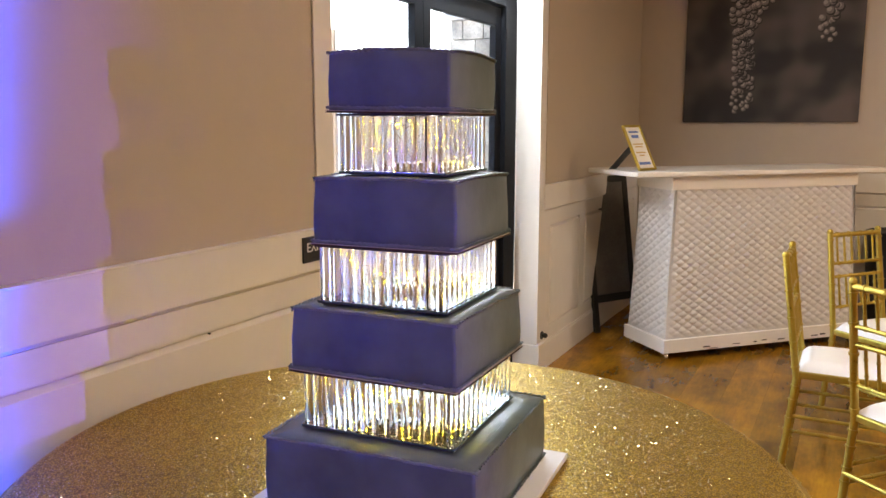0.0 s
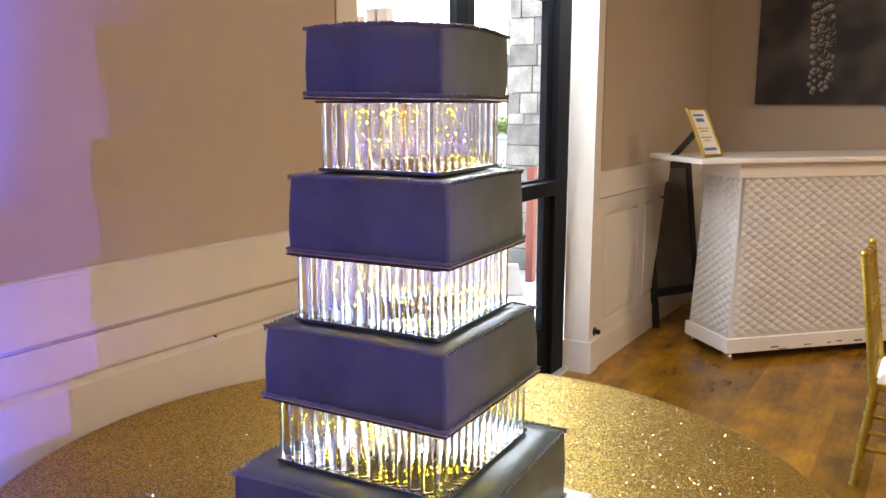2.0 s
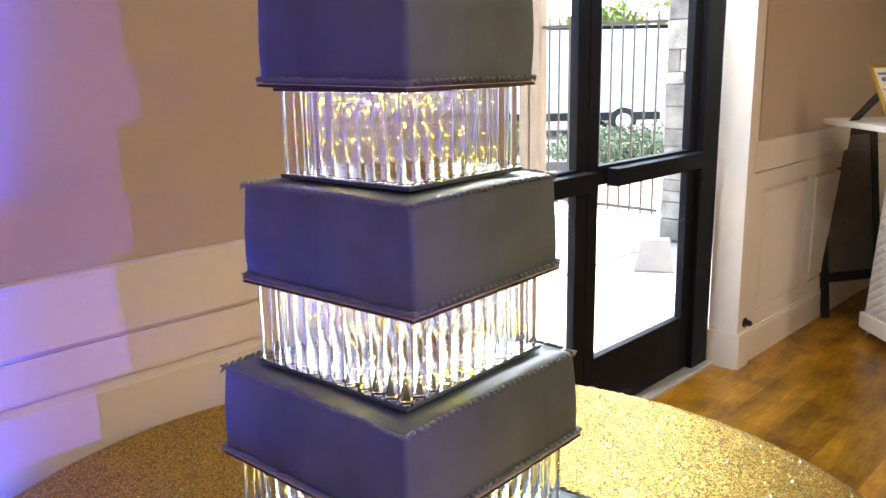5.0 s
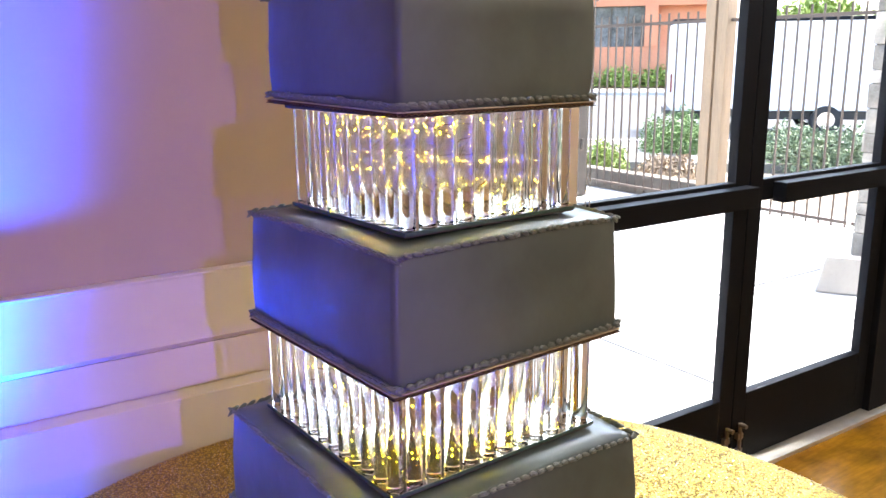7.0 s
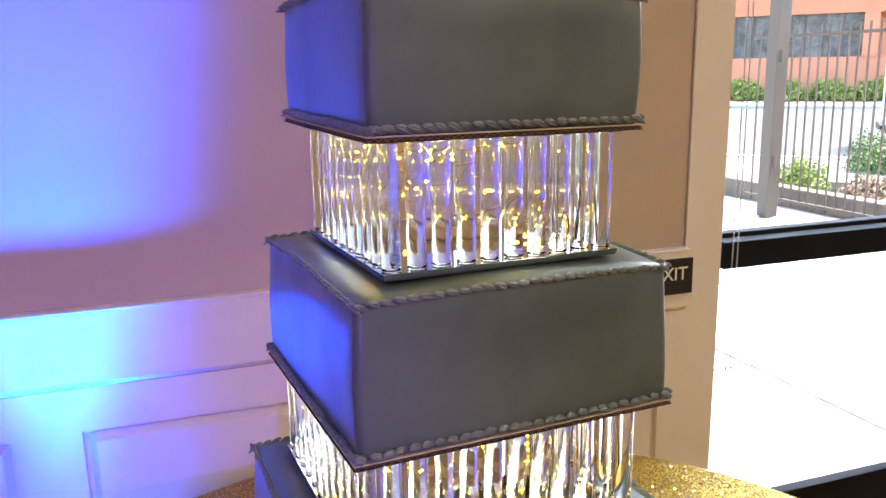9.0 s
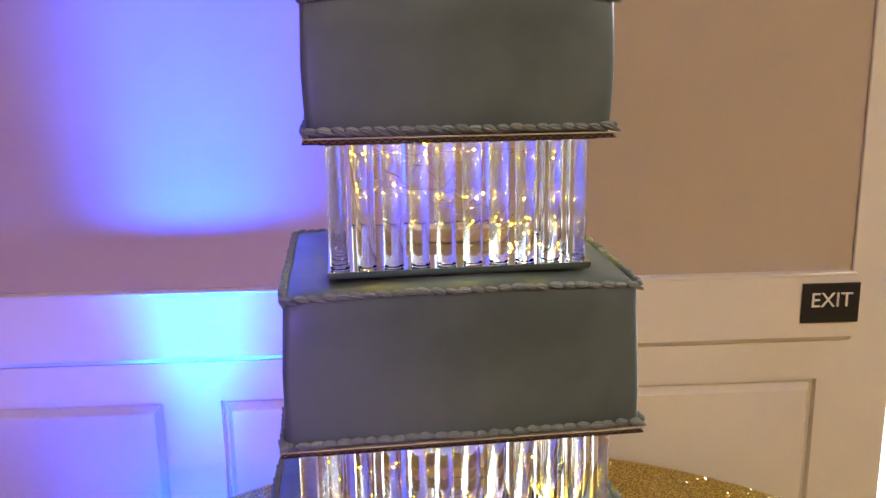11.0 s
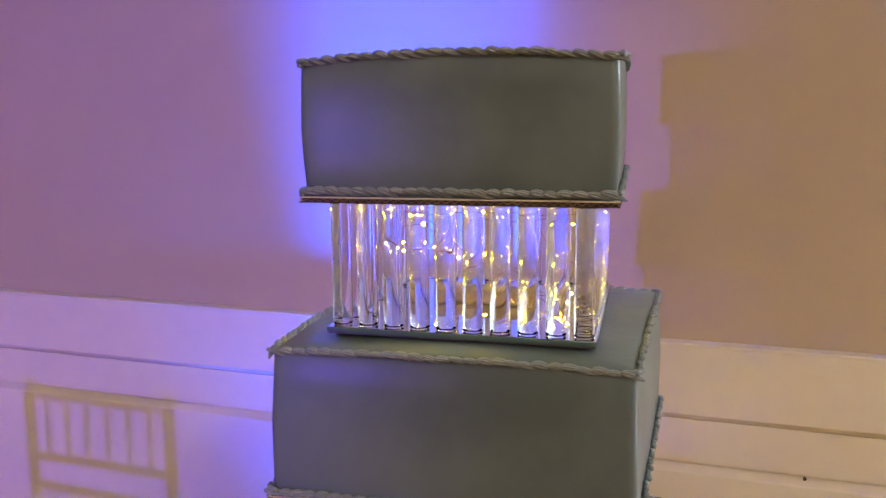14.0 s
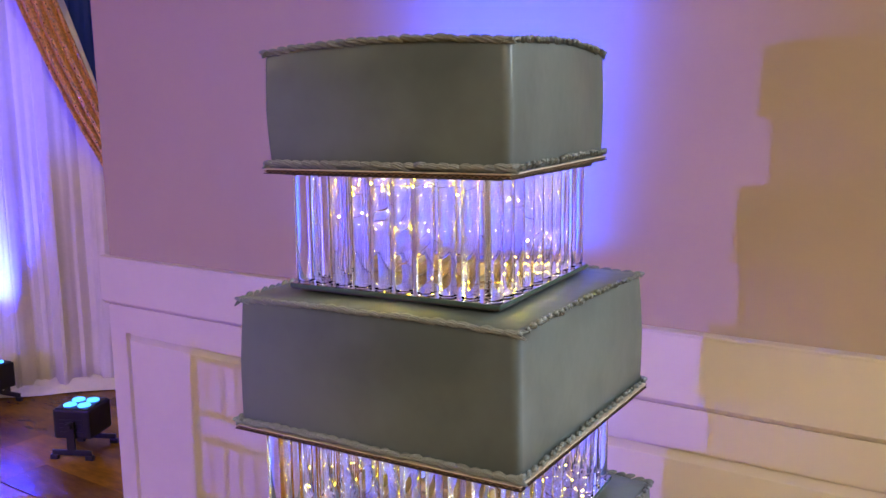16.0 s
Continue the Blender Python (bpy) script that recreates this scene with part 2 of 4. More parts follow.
def ball(bm, where, r, scale=(1, 1, 1), u=10, v=7, m=None):
    t = Matrix.Translation(where) @ (m or Matrix()) @ Matrix.Diagonal((*scale, 1))
    return bmesh.ops.create_uvsphere(bm, u_segments=u, v_segments=v, radius=r, matrix=t)["verts"]


def lathe(bm, profile, seg=32, where=(0, 0, 0)):
    rings = []
    for r, z in profile:
        rings.append([bm.verts.new((where[0] + r * math.cos(2 * math.pi * k / seg), where[1] + r * math.sin(2 * math.pi * k / seg), where[2] + z)) for k in range(seg)])
    for a, b in zip(rings, rings[1:]):
        for k in range(seg):
            bm.faces.new((a[k], a[(k + 1) % seg], b[(k + 1) % seg], b[k]))
    bm.faces.new(rings[-1])
    bm.faces.new(rings[0][::-1])


def mesh_from(name, bm, material, smooth=False):
    data = bpy.data.meshes.new(name)
    bm.normal_update()
    if smooth:
        for f in bm.faces:
            f.smooth = True
        for e in bm.edges:
            if len(e.link_faces) == 2 and e.calc_face_angle(0) > radians(40):
                e.smooth = False
    bm.to_mesh(data)
    bm.free()
    data.materials.append(material)
    return data


def part(name, bm, material, parent=None, label="", smooth=False, m=None):
    ob = new(name, mesh_from(name, bm, material, smooth))
    if parent is not None:
        ob.parent = parent
    if m is not None:
        ob.matrix_basis = m
    if label:
        ob["label"] = label
    return ob


def thing(name, label, category, m=None, group="", kind=""):
    ob = new(name)
    ob.empty_display_size = 0.1
    if m is not None:
        ob.matrix_basis = m
    return tagged(ob, label, category, group, kind)


def solid(name, material, boxes, label="", category="", kind="structure", bevel=0.0):
    bm = bmesh.new()
    for b in boxes:
        box(bm, *b, bevel=bevel)
    return tagged(part(name, bm, material), label, category, kind=kind)


def shared(name, data, parent, m):
    ob = new(name, data)
    ob.parent = parent
    ob.matrix_basis = m
    return ob


# ---- large structure ----
W = -1.636         # face of the west wall
OPEN0, OPEN1 = 2.378, 4.462   # door opening along y
CEIL = 3.2
NORTH = 6.93

floor = solid("floor", M_FLOOR, [(-4.6, 7.0, -4.7, -0.6, -0.12, 0.0), (W - 0.16, 7.0, -0.6, NORTH + 0.15, -0.12, 0.0)], "worn amber-stained wooden plank floor", "floor")
solid("wall_west", M_WALL, [(W - 0.13, W, -0.616, OPEN0, 0, CEIL), (W - 0.13, W, OPEN1 + 0.02, NORTH + 0.15, 0, CEIL), (W - 0.13, W, OPEN0, OPEN1 + 0.02, 2.32, CEIL)],
      "smooth tan painted wall above white wainscot panels", "wall")
solid("wall_north", M_WALL, [(W, 7.0, NORTH, NORTH + 0.15, 0, CEIL)], "tan painted end wall above white wainscot", "wall")
solid("wall_east", M_WALL, [(7.0, 7.15, -4.7, NORTH + 0.15, 0, CEIL)], "plain tan painted wall", "wall")
solid("wall_south", M_WALL, [(-4.6, 7.15, -4.85, -4.7, 0, CEIL)], "plain tan painted wall", "wall")
solid("wall_alcove", M_WALL, [(-4.75, -4.6, -4.85, -0.466, 0, CEIL), (-4.6, W - 0.13, -0.616, -0.466, 0, CEIL)], "plain tan painted alcove wall", "wall")
solid("ceiling", M_CEIL, [(-4.75, 7.15, -4.85, -0.466, CEIL, CEIL + 0.12), (W - 0.13, 7.15, -0.466, NORTH + 0.15, CEIL, CEIL + 0.12)], "flat white painted ceiling", "ceiling")


def raised_panel(bm, y0, y1, z0, z1, face, depth=0.0155, slope=0.013):
    """A raised field panel in a wall whose room side looks along +x."""
    x = face
    outer = [(y0, z0), (y1, z0), (y1, z1), (y0, z1)]
    g = 0.010
    rows = [(0.0, x - depth), (g, x - depth), (g + slope, x + 0.003), (g + slope + 0.002, x + 0.004)]
    rings = []
    for inset, xx in rows:
        rings.append([bm.verts.new((xx, a + (inset if a == y0 else -inset), b + (inset if b == z0 else -inset))) for a, b in outer])
    for r, q in zip(rings, rings[1:]):
        for k in range(4):
            bm.faces.new((r[k], r[(k + 1) % 4], q[(k + 1) % 4], q[k]))
    bm.faces.new(rings[-1])


def chamfered(bm, profile, y0, y1):
    """A moulding: an x-z profile run along y."""
    ends = [[bm.verts.new((x, y, z)) for x, z in profile] for y in (y0, y1)]
    n = len(profile)
    for k in range(n):
        bm.faces.new((ends[0][k], ends[0][(k + 1) % n], ends[1][(k + 1) % n], ends[1][k]))
    bm.faces.new(ends[0][::-1])
    bm.faces.new(ends[1])


def wainscot(name, runs, axis, face, sign=1):
    """runs: (start, end, [panel edges]) along the wall; boards round recessed raised panels."""
    root = thing(name, "cream-white painted wainscot with raised panels and chair rail", "wainscot", kind="structure")
    m = Matrix() if axis == "y" else Matrix(((0, 1, 0, 0), (-1, 0, 0, 0), (0, 0, 1, 0), (0, 0, 0, 1)))
    t = 0.016
    for start, end, panels in runs:
        f = face
        edges = [start] + [e for p in panels for e in p] + [end]
        boards = [("top_board", start, end, 0.910, 0.9985), ("bottom_board", start, end, 0.18, 0.26)]
        boards += [("stile_board", a, b, 0.2602, 0.9098) for a, b in zip(edges[::2], edges[1::2])]
        for name, a, b, z0, z1 in boards:
            bm = bmesh.new()
            box(bm, f, f + t, a, b, z0, z1)
            part(name, bm, M_WHITE, root, m=m)
        bm = bmesh.new()
        chamfered(bm, [(f, 1.0), (f + 0.016, 1.0), (f + 0.029, 1.013), (f + 0.029, 1.1512), (f, 1.1512)], start - 0.018, end)
        part("chair_rail", bm, M_WHITE, root, m=m)
        bm = bmesh.new()
        box(bm, f, f + 0.0315, start - 0.018, end, 1.1515, 1.159, bevel=0.003)
        part("cap", bm, M_WHITE, root, m=m)
        bm = bmesh.new()
        box(bm, f, f + 0.031, start - 0.002, end, 0.0, 0.165, bevel=0.003)
        box(bm, f, f + 0.026, start - 0.002, end, 0.165, 0.18, bevel=0.003)
        part("baseboard", bm, M_WHITE, root, m=m)
        for a, b in panels:
            bm = bmesh.new()
            raised_panel(bm, a, b, 0.26, 0.910, f + 0.0158)
            part("panel", bm, M_WHITE, root, m=m)
    return root


wainscot("wainscot_west", [(-0.616, 2.268, [(-0.536, 0.757), (0.876, 2.202)]), (4.575, NORTH, [(4.70, 5.30), (5.42, 6.80)])], "y", W + 0.001)
wainscot("wainscot_north", [(-1.605, 7.0, [(-1.48, -0.4), (-0.28, 0.8), (0.92, 2.0), (2.12, 3.2), (3.32, 4.4), (4.52, 5.6), (5.72, 6.8)])], "x", -NORTH + 0.001)

# door casing and the white reveal
casing = thing("trim_door", "flat cream-white door casing and reveal boards", "trim", kind="structure")
for name, b in (("casing_board", (W + 0.001, W + 0.009, OPEN0 - 0.108, OPEN0, 0, 2.42)),
                ("reveal_board", (W - 0.125, W + 0.032, OPEN1 - 0.005, OPEN1 + 0.018, 0.19, 2.32)),
                ("casing_board", (W + 0.001, W + 0.026, OPEN1 + 0.0185, OPEN1 + 0.11, 0.19, 2.42)),
                ("plinth_block", (W - 0.125, W + 0.048, OPEN1 - 0.012, OPEN1 + 0.112, 0, 0.19)),
                ("reveal_board", (W - 0.128, W - 0.001, OPEN0 + 0.0005, OPEN0 + 0.003, 0, 2.32)),
                ("head_board", (W - 0.125, W + 0.02, OPEN0, OPEN1, 2.30, 2.42))):
    bm = bmesh.new()
    box(bm, *b, bevel=0.003)
    part(name, bm, M_WHITE, casing)
for y0 in (4.600, 4.626):
    bm = bmesh.new()
    box(bm, W + 0.001, W + 0.012, y0, y0 + 0.012, 1.165, 2.42, bevel=0.003)
    part("moulding", bm, M_WALL, casing)
bm = bmesh.new()
tube(bm, (W + 0.024, 4.555, 0.232), (W + 0.048, 4.555, 0.232), 0.012, seg=12)
tube(bm, (W + 0.022, 4.555, 0.232), (W + 0.032, 4.555, 0.232), 0.026, seg=16)
ball(bm, (W + 0.050, 4.555, 0.232), 0.016)
tagged(part("door_stop", bm, M_BLACK, smooth=True), "small dark wall-mounted door stop", "door stop")

# glazed double door
DX0, DX1, SW = -1.83, -1.79, 0.075
door = thing("door_1", "closed dark bronze aluminium double glass door", "door", kind="structure")


def rail(name, parent, y0, y1, z0, z1, x0=DX0, x1=DX1, mt=None, bevel=0.003):
    bm = bmesh.new()
    box(bm, x0, x1, y0, y1, z0, z1, bevel=bevel)
    return part(name, bm, mt or M_BLACKFRAME, parent)


for y0, y1 in ((2.26, 2.34), (4.29, 4.455)):
    rail("door_frame", door, y0, y1, 0, 2.3, DX0 - 0.02, DX1 + 0.03)
rail("door_frame", door, 2.34, 4.29, 2.18, 2.3, DX0 - 0.02, DX1 + 0.03)
rail("threshold", door, 2.26, 4.455, 0.0, 0.018, DX0 - 0.06, DX1 + 0.07, M_THRESHOLD)
for y0, y1 in ((2.342, 3.357), (3.363, 4.288)):
    leaf = thing("leaf", "", "")
    leaf.parent = door
    rail("stile", leaf, y0, y0 + SW, 0.022, 2.17)
    rail("stile", leaf, y1 - SW, y1, 0.022, 2.17)
    rail("bottom_rail", leaf, y0 + SW, y1 - SW, 0.022, 0.305)
    rail("mid_rail", leaf, y0 + SW, y1 - SW, 1.062, 1.142)
    rail("push_bar", leaf, y0 + 0.13, y1 - 0.02, 1.056, 1.13, DX1 + 0.004, DX1 + 0.06)
    rail("top_rail", leaf, y0 + SW, y1 - SW, 2.07, 2.17)
    for z0, z1 in ((0.305, 1.062), (1.142, 2.07)):
        p = rail("pane", leaf, y0 + SW - 0.005, y1 - SW + 0.005, z0 - 0.005, z1 + 0.005, -1.813, -1.807, M_PANE, 0)
        p.visible_shadow = False
for y0 in (3.32, 3.40):
    bm = bmesh.new()
    tube(bm, (DX1 + 0.012, y0, 0.03), (DX1 + 0.012, y0, 0.19), 0.008)
    box(bm, DX1, DX1 + 0.018, y0 - 0.016, y0 + 0.016, 0.06, 0.085, bevel=0.003)
    box(bm, DX1, DX1 + 0.018, y0 - 0.016, y0 + 0.016, 0.125, 0.15, bevel=0.003)
    tube(bm, (DX1 + 0.012, y0, 0.185), (DX1 + 0.040, y0, 0.185), 0.009)
    part("flush_bolt", bm, M_BOLT, door)
# ---- tiered cake ----
ROT = 3.6
CAKE = (-0.697, 1.305)


def square_ring(half, corner, n_side=14, n_corner=5):
    pts = []
    for q in range(4):
        a0 = q * math.pi / 2
        c, s = math.cos(a0), math.sin(a0)
        for k in range(n_side):
            u = -1 + 2 * k / n_side
            x, y = half, u * (half - corner)
            pts.append((x * c - y * s, x * s + y * c))
        for k in range(n_corner):
            a = (k / n_corner) * math.pi / 2
            x, y = half - corner + corner * math.cos(a), half - corner + corner * math.sin(a)
            pts.append((x * c - y * s, x * s + y * c))
    return pts


def tier_body(side, height, seed, bow, flare):
    bm = bmesh.new()
    h = side / 2
    levels = [(0.0, -0.001), (0.003, 0.0), (height * 0.25, 0.001), (height * 0.5, 0.0015), (height * 0.75, 0.0005), (height - 0.006, -0.0005), (height - 0.002, -0.002), (height, -0.005)]
    rings = []

    def rise(x, y):
        return bow * (1 - min(1.0, (min(abs(x), abs(y)) / h) ** 2))

    for z, off in levels:
        ring = []
        for x, y in square_ring(h + off + flare * (1 - z / height), 0.007):
            n = noise.noise(Vector((x * 14 + seed, y * 14, z * 14))) * 0.0016
            l = math.hypot(x, y)
            ring.append(bm.verts.new((x * (1 + n / l), y * (1 + n / l), z + rise(x, y) * z / height)))
        rings.append(ring)
    for k in (0.85, 0.6, 0.3):
        ring = []
        for x, y in square_ring((h - 0.005) * k, 0.009 * k):
            dome = 0.006 * (1 - k) + 0.0012 * noise.noise(Vector((x * 20, y * 20, seed)))
            ring.append(bm.verts.new((x, y, height + dome + bow * (1 - min(abs(x), abs(y)) * k / h))))
        rings.append(ring)
    for a, b in zip(rings, rings[1:]):
        for k in range(len(a)):
            bm.faces.new((a[k], a[(k + 1) % len(a)], b[(k + 1) % len(a)], b[k]))
    bm.faces.new(rings[-1])
    bm.faces.new(rings[0][::-1])
    return bm


def shell(verts, faces, where, yaw, length, r, tilt):
    """One piped shell: a fat ridged head that runs out into a tail."""
    base = len(verts)
    nu, nv = 28, 7
    m = Matrix.Translation(where) @ Euler((0, tilt, yaw)).to_matrix().to_4x4()
    for j in range(nv + 1):
        f = j / nv
        rad = r * (0.10 + 1.05 * math.sin(math.pi * (0.03 + 0.94 * f) ** 0.62) ** 0.75)
        for k in range(nu):
            a = 2 * math.pi * k / nu
            ridge = 1 + 0.33 * math.cos(7 * a) * min(1, 3 * f + 0.2)
            q = a + 0.5 * f
            verts.append(m @ Vector(((f - 0.35) * length, rad * ridge * math.cos(q), rad * ridge * math.sin(q) + 0.45 * r * math.sin(math.pi * f ** 0.7))))
    for j in range(nv):
        for k in range(nu):
            a, b = base + j * nu + k, base + j * nu + (k + 1) % nu
            faces.append((a, b, b + nu, a + nu))
    faces.append(tuple(range(base + nu - 1, base - 1, -1)))
    faces.append(tuple(range(base + nv * nu, base + nv * nu + nu)))


def rope(side, z, step, r, rng, sag=0.0):
    verts, faces = [], []
    h = side / 2
    n = round(side / step)
    for q in range(4):
        for k in range(n):
            u = -h + (k + 0.5) * side / n + rng.uniform(-0.0008, 0.0008)
            m = Matrix.Rotation(q * math.pi / 2, 4, "Z")
            zz = z + sag * (1 - (u / h) ** 2) + 0.0011 * noise.noise(Vector((u * 22, q * 7.3, side * 50))) + rng.uniform(-0.0006, 0.0006)
            p = m @ Vector((h + rng.uniform(-0.0007, 0.0007), u, zz))
            shell(verts, faces, p, q * math.pi / 2 + math.pi / 2 + rng.uniform(-0.15, 0.15) + 0.35, step * rng.uniform(1.65, 2.0), r * rng.uniform(0.84, 1.08), rng.uniform(-0.12, 0.12) + 0.30)
    for q in range(4):
        p = Matrix.Rotation(q * math.pi / 2, 4, "Z") @ Vector((h - 0.002, h - 0.002, z))
        shell(verts, faces, p, q * math.pi / 2 + 2.3, step * 1.3, r * 1.0, -0.2)
    data = bpy.data.meshes.new("rope_border")
    data.from_pydata(verts, [], faces)
    for p in data.polygons:
        p.use_smooth = True
    data.materials.append(M_BORDER)
    return data


def corrugated(side, t=0.0046):
    """Pale liner with the zigzag of the fluting under it, and a core coloured dark for the shade in the flutes."""
    h = side / 2
    top, core, wave = bmesh.new(), bmesh.new(), bmesh.new()
    box(top, -h, h, -h, h, t - 0.0008, t)
    # bottom liner coloured dark as well, for the shade under the board
    box(core, -h, h, -h, h, 0, 0.0006)
    box(core, -h * 0.985, h * 0.985, -h * 0.985, h * 0.985, 0.0008, t - 0.0012)
    n = int(side / 0.0034)
    for q in range(4):
        turn = Matrix.Rotation(q * math.pi / 2, 3, "Z")
        prev = None
        for k in range(n + 1):
            u = -h + side * k / n
            z = 0.0006 if k % 2 else t - 0.0018
            pair = [wave.verts.new(turn @ Vector((h - 0.0012, u, z))), wave.verts.new(turn @ Vector((h - 0.0012, u, z + 0.0007)))]
            if prev:
                wave.faces.new((prev[0], pair[0], pair[1], prev[1]))
            prev = pair
    return top, core, wave


rng = random.Random(7)
cake = thing("tiered_cake", "four-tier square grey iced cake with piped rope borders", "cake", pose(*CAKE, 0, 0, 0, ROT))
# side, bottom z, top z, centre x, centre y, turn, bow of the top edges, flare of the foot
TIERS = [(0.427, 0.801, 0.936, -0.696, 1.299, 4.0, 0.003, 0.0), (0.337, 1.0575, 1.177, -0.704, 1.3055, 2.4, 0.003, 0.004), (0.284, 1.2995, 1.422, -0.696, 1.3085, 4.3, 0.003, 0.003), (0.2425, 1.5440, 1.648, -0.6985, 1.3105, 4.6, 0.006, -0.0005)]
inv = cake.matrix_basis.inverted()
for n, (side, z0, z1, cx, cy, rot, bow, flare) in enumerate(TIERS):
    tier = part("cake_tier", tier_body(side, z1 - z0, n * 5.3, bow, flare), M_ICING, cake, smooth=True, m=inv @ pose(cx, cy, z0, 0, 0, rot) @ pose(0, 0, 0, 0, 1.0 if n == 3 else 0.0, 0))
    shared("rope_border", rope(side + 0.001, z1 - z0 - 0.0022, 0.0106, 0.0019, rng, bow), tier, Matrix())
    shared("rope_border", rope(side + 0.004 + 2 * flare, 0.004, 0.0108, 0.0021, rng), tier, Matrix())
    if n:
        top, flute, wave = corrugated(side + 0.007 + 2 * flare)
        bo = part("cake_board", top, M_LINER, tier, "corrugated cardboard cake board", m=pose(0, 0, -0.0047))
        part("board_core", flute, M_BROWNSHADE, tier, m=pose(0, 0, -0.0047))
        part("board_flute", wave, M_WAVE, tier, m=pose(0, 0, -0.0047))
    if n == 2:
        # this tier was iced out of square: its far corner runs out
        for ob in [tier] + [c for c in bpy.data.objects if c.parent == tier]:
            for v in ob.data.vertices:
                v.co.y += 0.019 * max(0.0, v.co.y / (side / 2)) * (0.5 - v.co.x / side)
bm = bmesh.new()
box(bm, -0.255, 0.255, -0.255, 0.255, 0, 0.013, bevel=0.002)
tagged(part("cake_drum", bm, M_WHITEBOARD, m=pose(-0.694, 1.297, 0.7875, 0, 0, 4.0)), "square white cake drum board under the bottom tier", "cake board")

# ---- pillar separators with string lights ----


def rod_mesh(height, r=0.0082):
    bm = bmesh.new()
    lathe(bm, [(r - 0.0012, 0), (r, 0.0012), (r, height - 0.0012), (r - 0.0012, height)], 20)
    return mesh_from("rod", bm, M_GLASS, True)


bulb_bm = bmesh.new()
ball(bulb_bm, (0, 0, 0), 0.0007, (1, 1, 1.6), 8, 6)
BULB = mesh_from("bulb", bulb_bm, M_BULB, True)


def separator(side, count, z0, z1, cx, cy, seed, turn, bulbs, low):
    r = random.Random(seed)
    root = thing("pillar_separator", "square mirror plate with clear acrylic rods and warm string lights", "cake separator", pose(cx, cy, z0, 0, 0, turn), "pillar separators between tiers")
    h = side / 2
    bm = bmesh.new()
    box(bm, -h + 0.001, h - 0.001, -h + 0.001, h - 0.001, 0.0, 0.0016)
    part("plate_backing", bm, M_DARKPLATE, root)
    bm = bmesh.new()
    box(bm, -h, h, -h, h, 0.0017, 0.0052, bevel=0.0003)
    part("glass_edge", bm, M_GREENEDGE, root)
    bm = bmesh.new()
    box(bm, -h + 0.0005, h - 0.0005, -h + 0.0005, h - 0.0005, 0.0053, 0.0057)
    part("mirror_plate", bm, M_MIRROR, root)
    top = z1 - z0
    bm = bmesh.new()
    box(bm, -h - 0.002, h + 0.002, -h - 0.002, h + 0.002, top - 0.004, top, bevel=0.0008)
    part("top_plate", bm, M_DARKPLATE, root)
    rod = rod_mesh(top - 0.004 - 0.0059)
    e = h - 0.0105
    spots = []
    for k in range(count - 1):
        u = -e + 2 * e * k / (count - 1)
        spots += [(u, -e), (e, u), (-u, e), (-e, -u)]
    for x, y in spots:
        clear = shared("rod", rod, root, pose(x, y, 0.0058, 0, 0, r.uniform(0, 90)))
        # only the -x row casts shadows; lamps shine unblocked through the others
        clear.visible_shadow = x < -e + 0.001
    # wire that wanders inside the ring of rods, with bulbs along it
    wire = bpy.data.curves.new("wire", "CURVE")
    wire.dimensions, wire.bevel_depth, wire.bevel_resolution = "3D", 0.00025, 1
    inner = e - 0.014
    pts, a = [], r.uniform(0, 6)
    for k in range(bulbs):
        a += r.uniform(0.35, 0.95)
        rad = inner * r.uniform(0.62, 1.0)
        zz = 0.009 + (top - 0.022) * (0.5 + 0.5 * math.sin(k * 0.61 + r.uniform(-0.8, 0.8))) ** low
        x, y = rad * 1.3 * math.cos(a), rad * 1.3 * math.sin(a)
        pts.append((max(-inner, min(inner, x)), max(-inner, min(inner, y)), zz))
    sp = wire.splines.new("BEZIER")
    sp.bezier_points.add(len(pts) - 1)
    for p, q in zip(sp.bezier_points, pts):
        p.co = q
        p.handle_left_type = p.handle_right_type = "AUTO"
    wire.materials.append(M_WIRE)
    wo = new("light_wire", wire)
    wo.parent = root
    for q in pts:
        shared("bulb", BULB, root, pose(*q, r.uniform(0, 180), r.uniform(0, 180), 0))
    bm = bmesh.new()
    box(bm, -0.040, 0.040, -0.016, 0.016, 0.0058, 0.0185, bevel=0.003)
    part("battery_pack", bm, M_BATTERY, root, "tan battery box of the string lights", m=pose(-0.01, 0.005, 0, 0, 0, 82))
    return root


separator(0.320, 14, 0.9420, 1.0533, -0.701, 1.301, 3, 3.4, 76, 1.9)
separator(0.270, 12, 1.1830, 1.2953, -0.7035, 1.3055, 4, 3.6, 50, 1.5)
separator(0.219, 10, 1.4280, 1.5397, -0.6965, 1.3115, 5, 4.2, 38, 1.0)

# ---- table and cloth ----
TC, TR, TZ = (-0.771, 1.404), 0.824, 0.784
table = thing("round_table", "round banquet table hidden under a gold cloth", "table", pose(*TC, 0))
bm = bmesh.new()
lathe(bm, [(TR - 0.03, 0), (TR - 0.025, 0.005), (TR - 0.025, 0.022), (TR - 0.03, 0.025)], 64)
part("tabletop", bm, M_POST, table, m=pose(0, 0, TZ - 0.03))
for k in range(4):
    a = math.pi / 4 + k * math.pi / 2
    bm = bmesh.new()
    tube(bm, (0.5 * math.cos(a), 0.5 * math.sin(a), 0), (0.46 * math.cos(a), 0.46 * math.sin(a), TZ - 0.031), 0.016)
    part("leg", bm, M_BLACK, table)


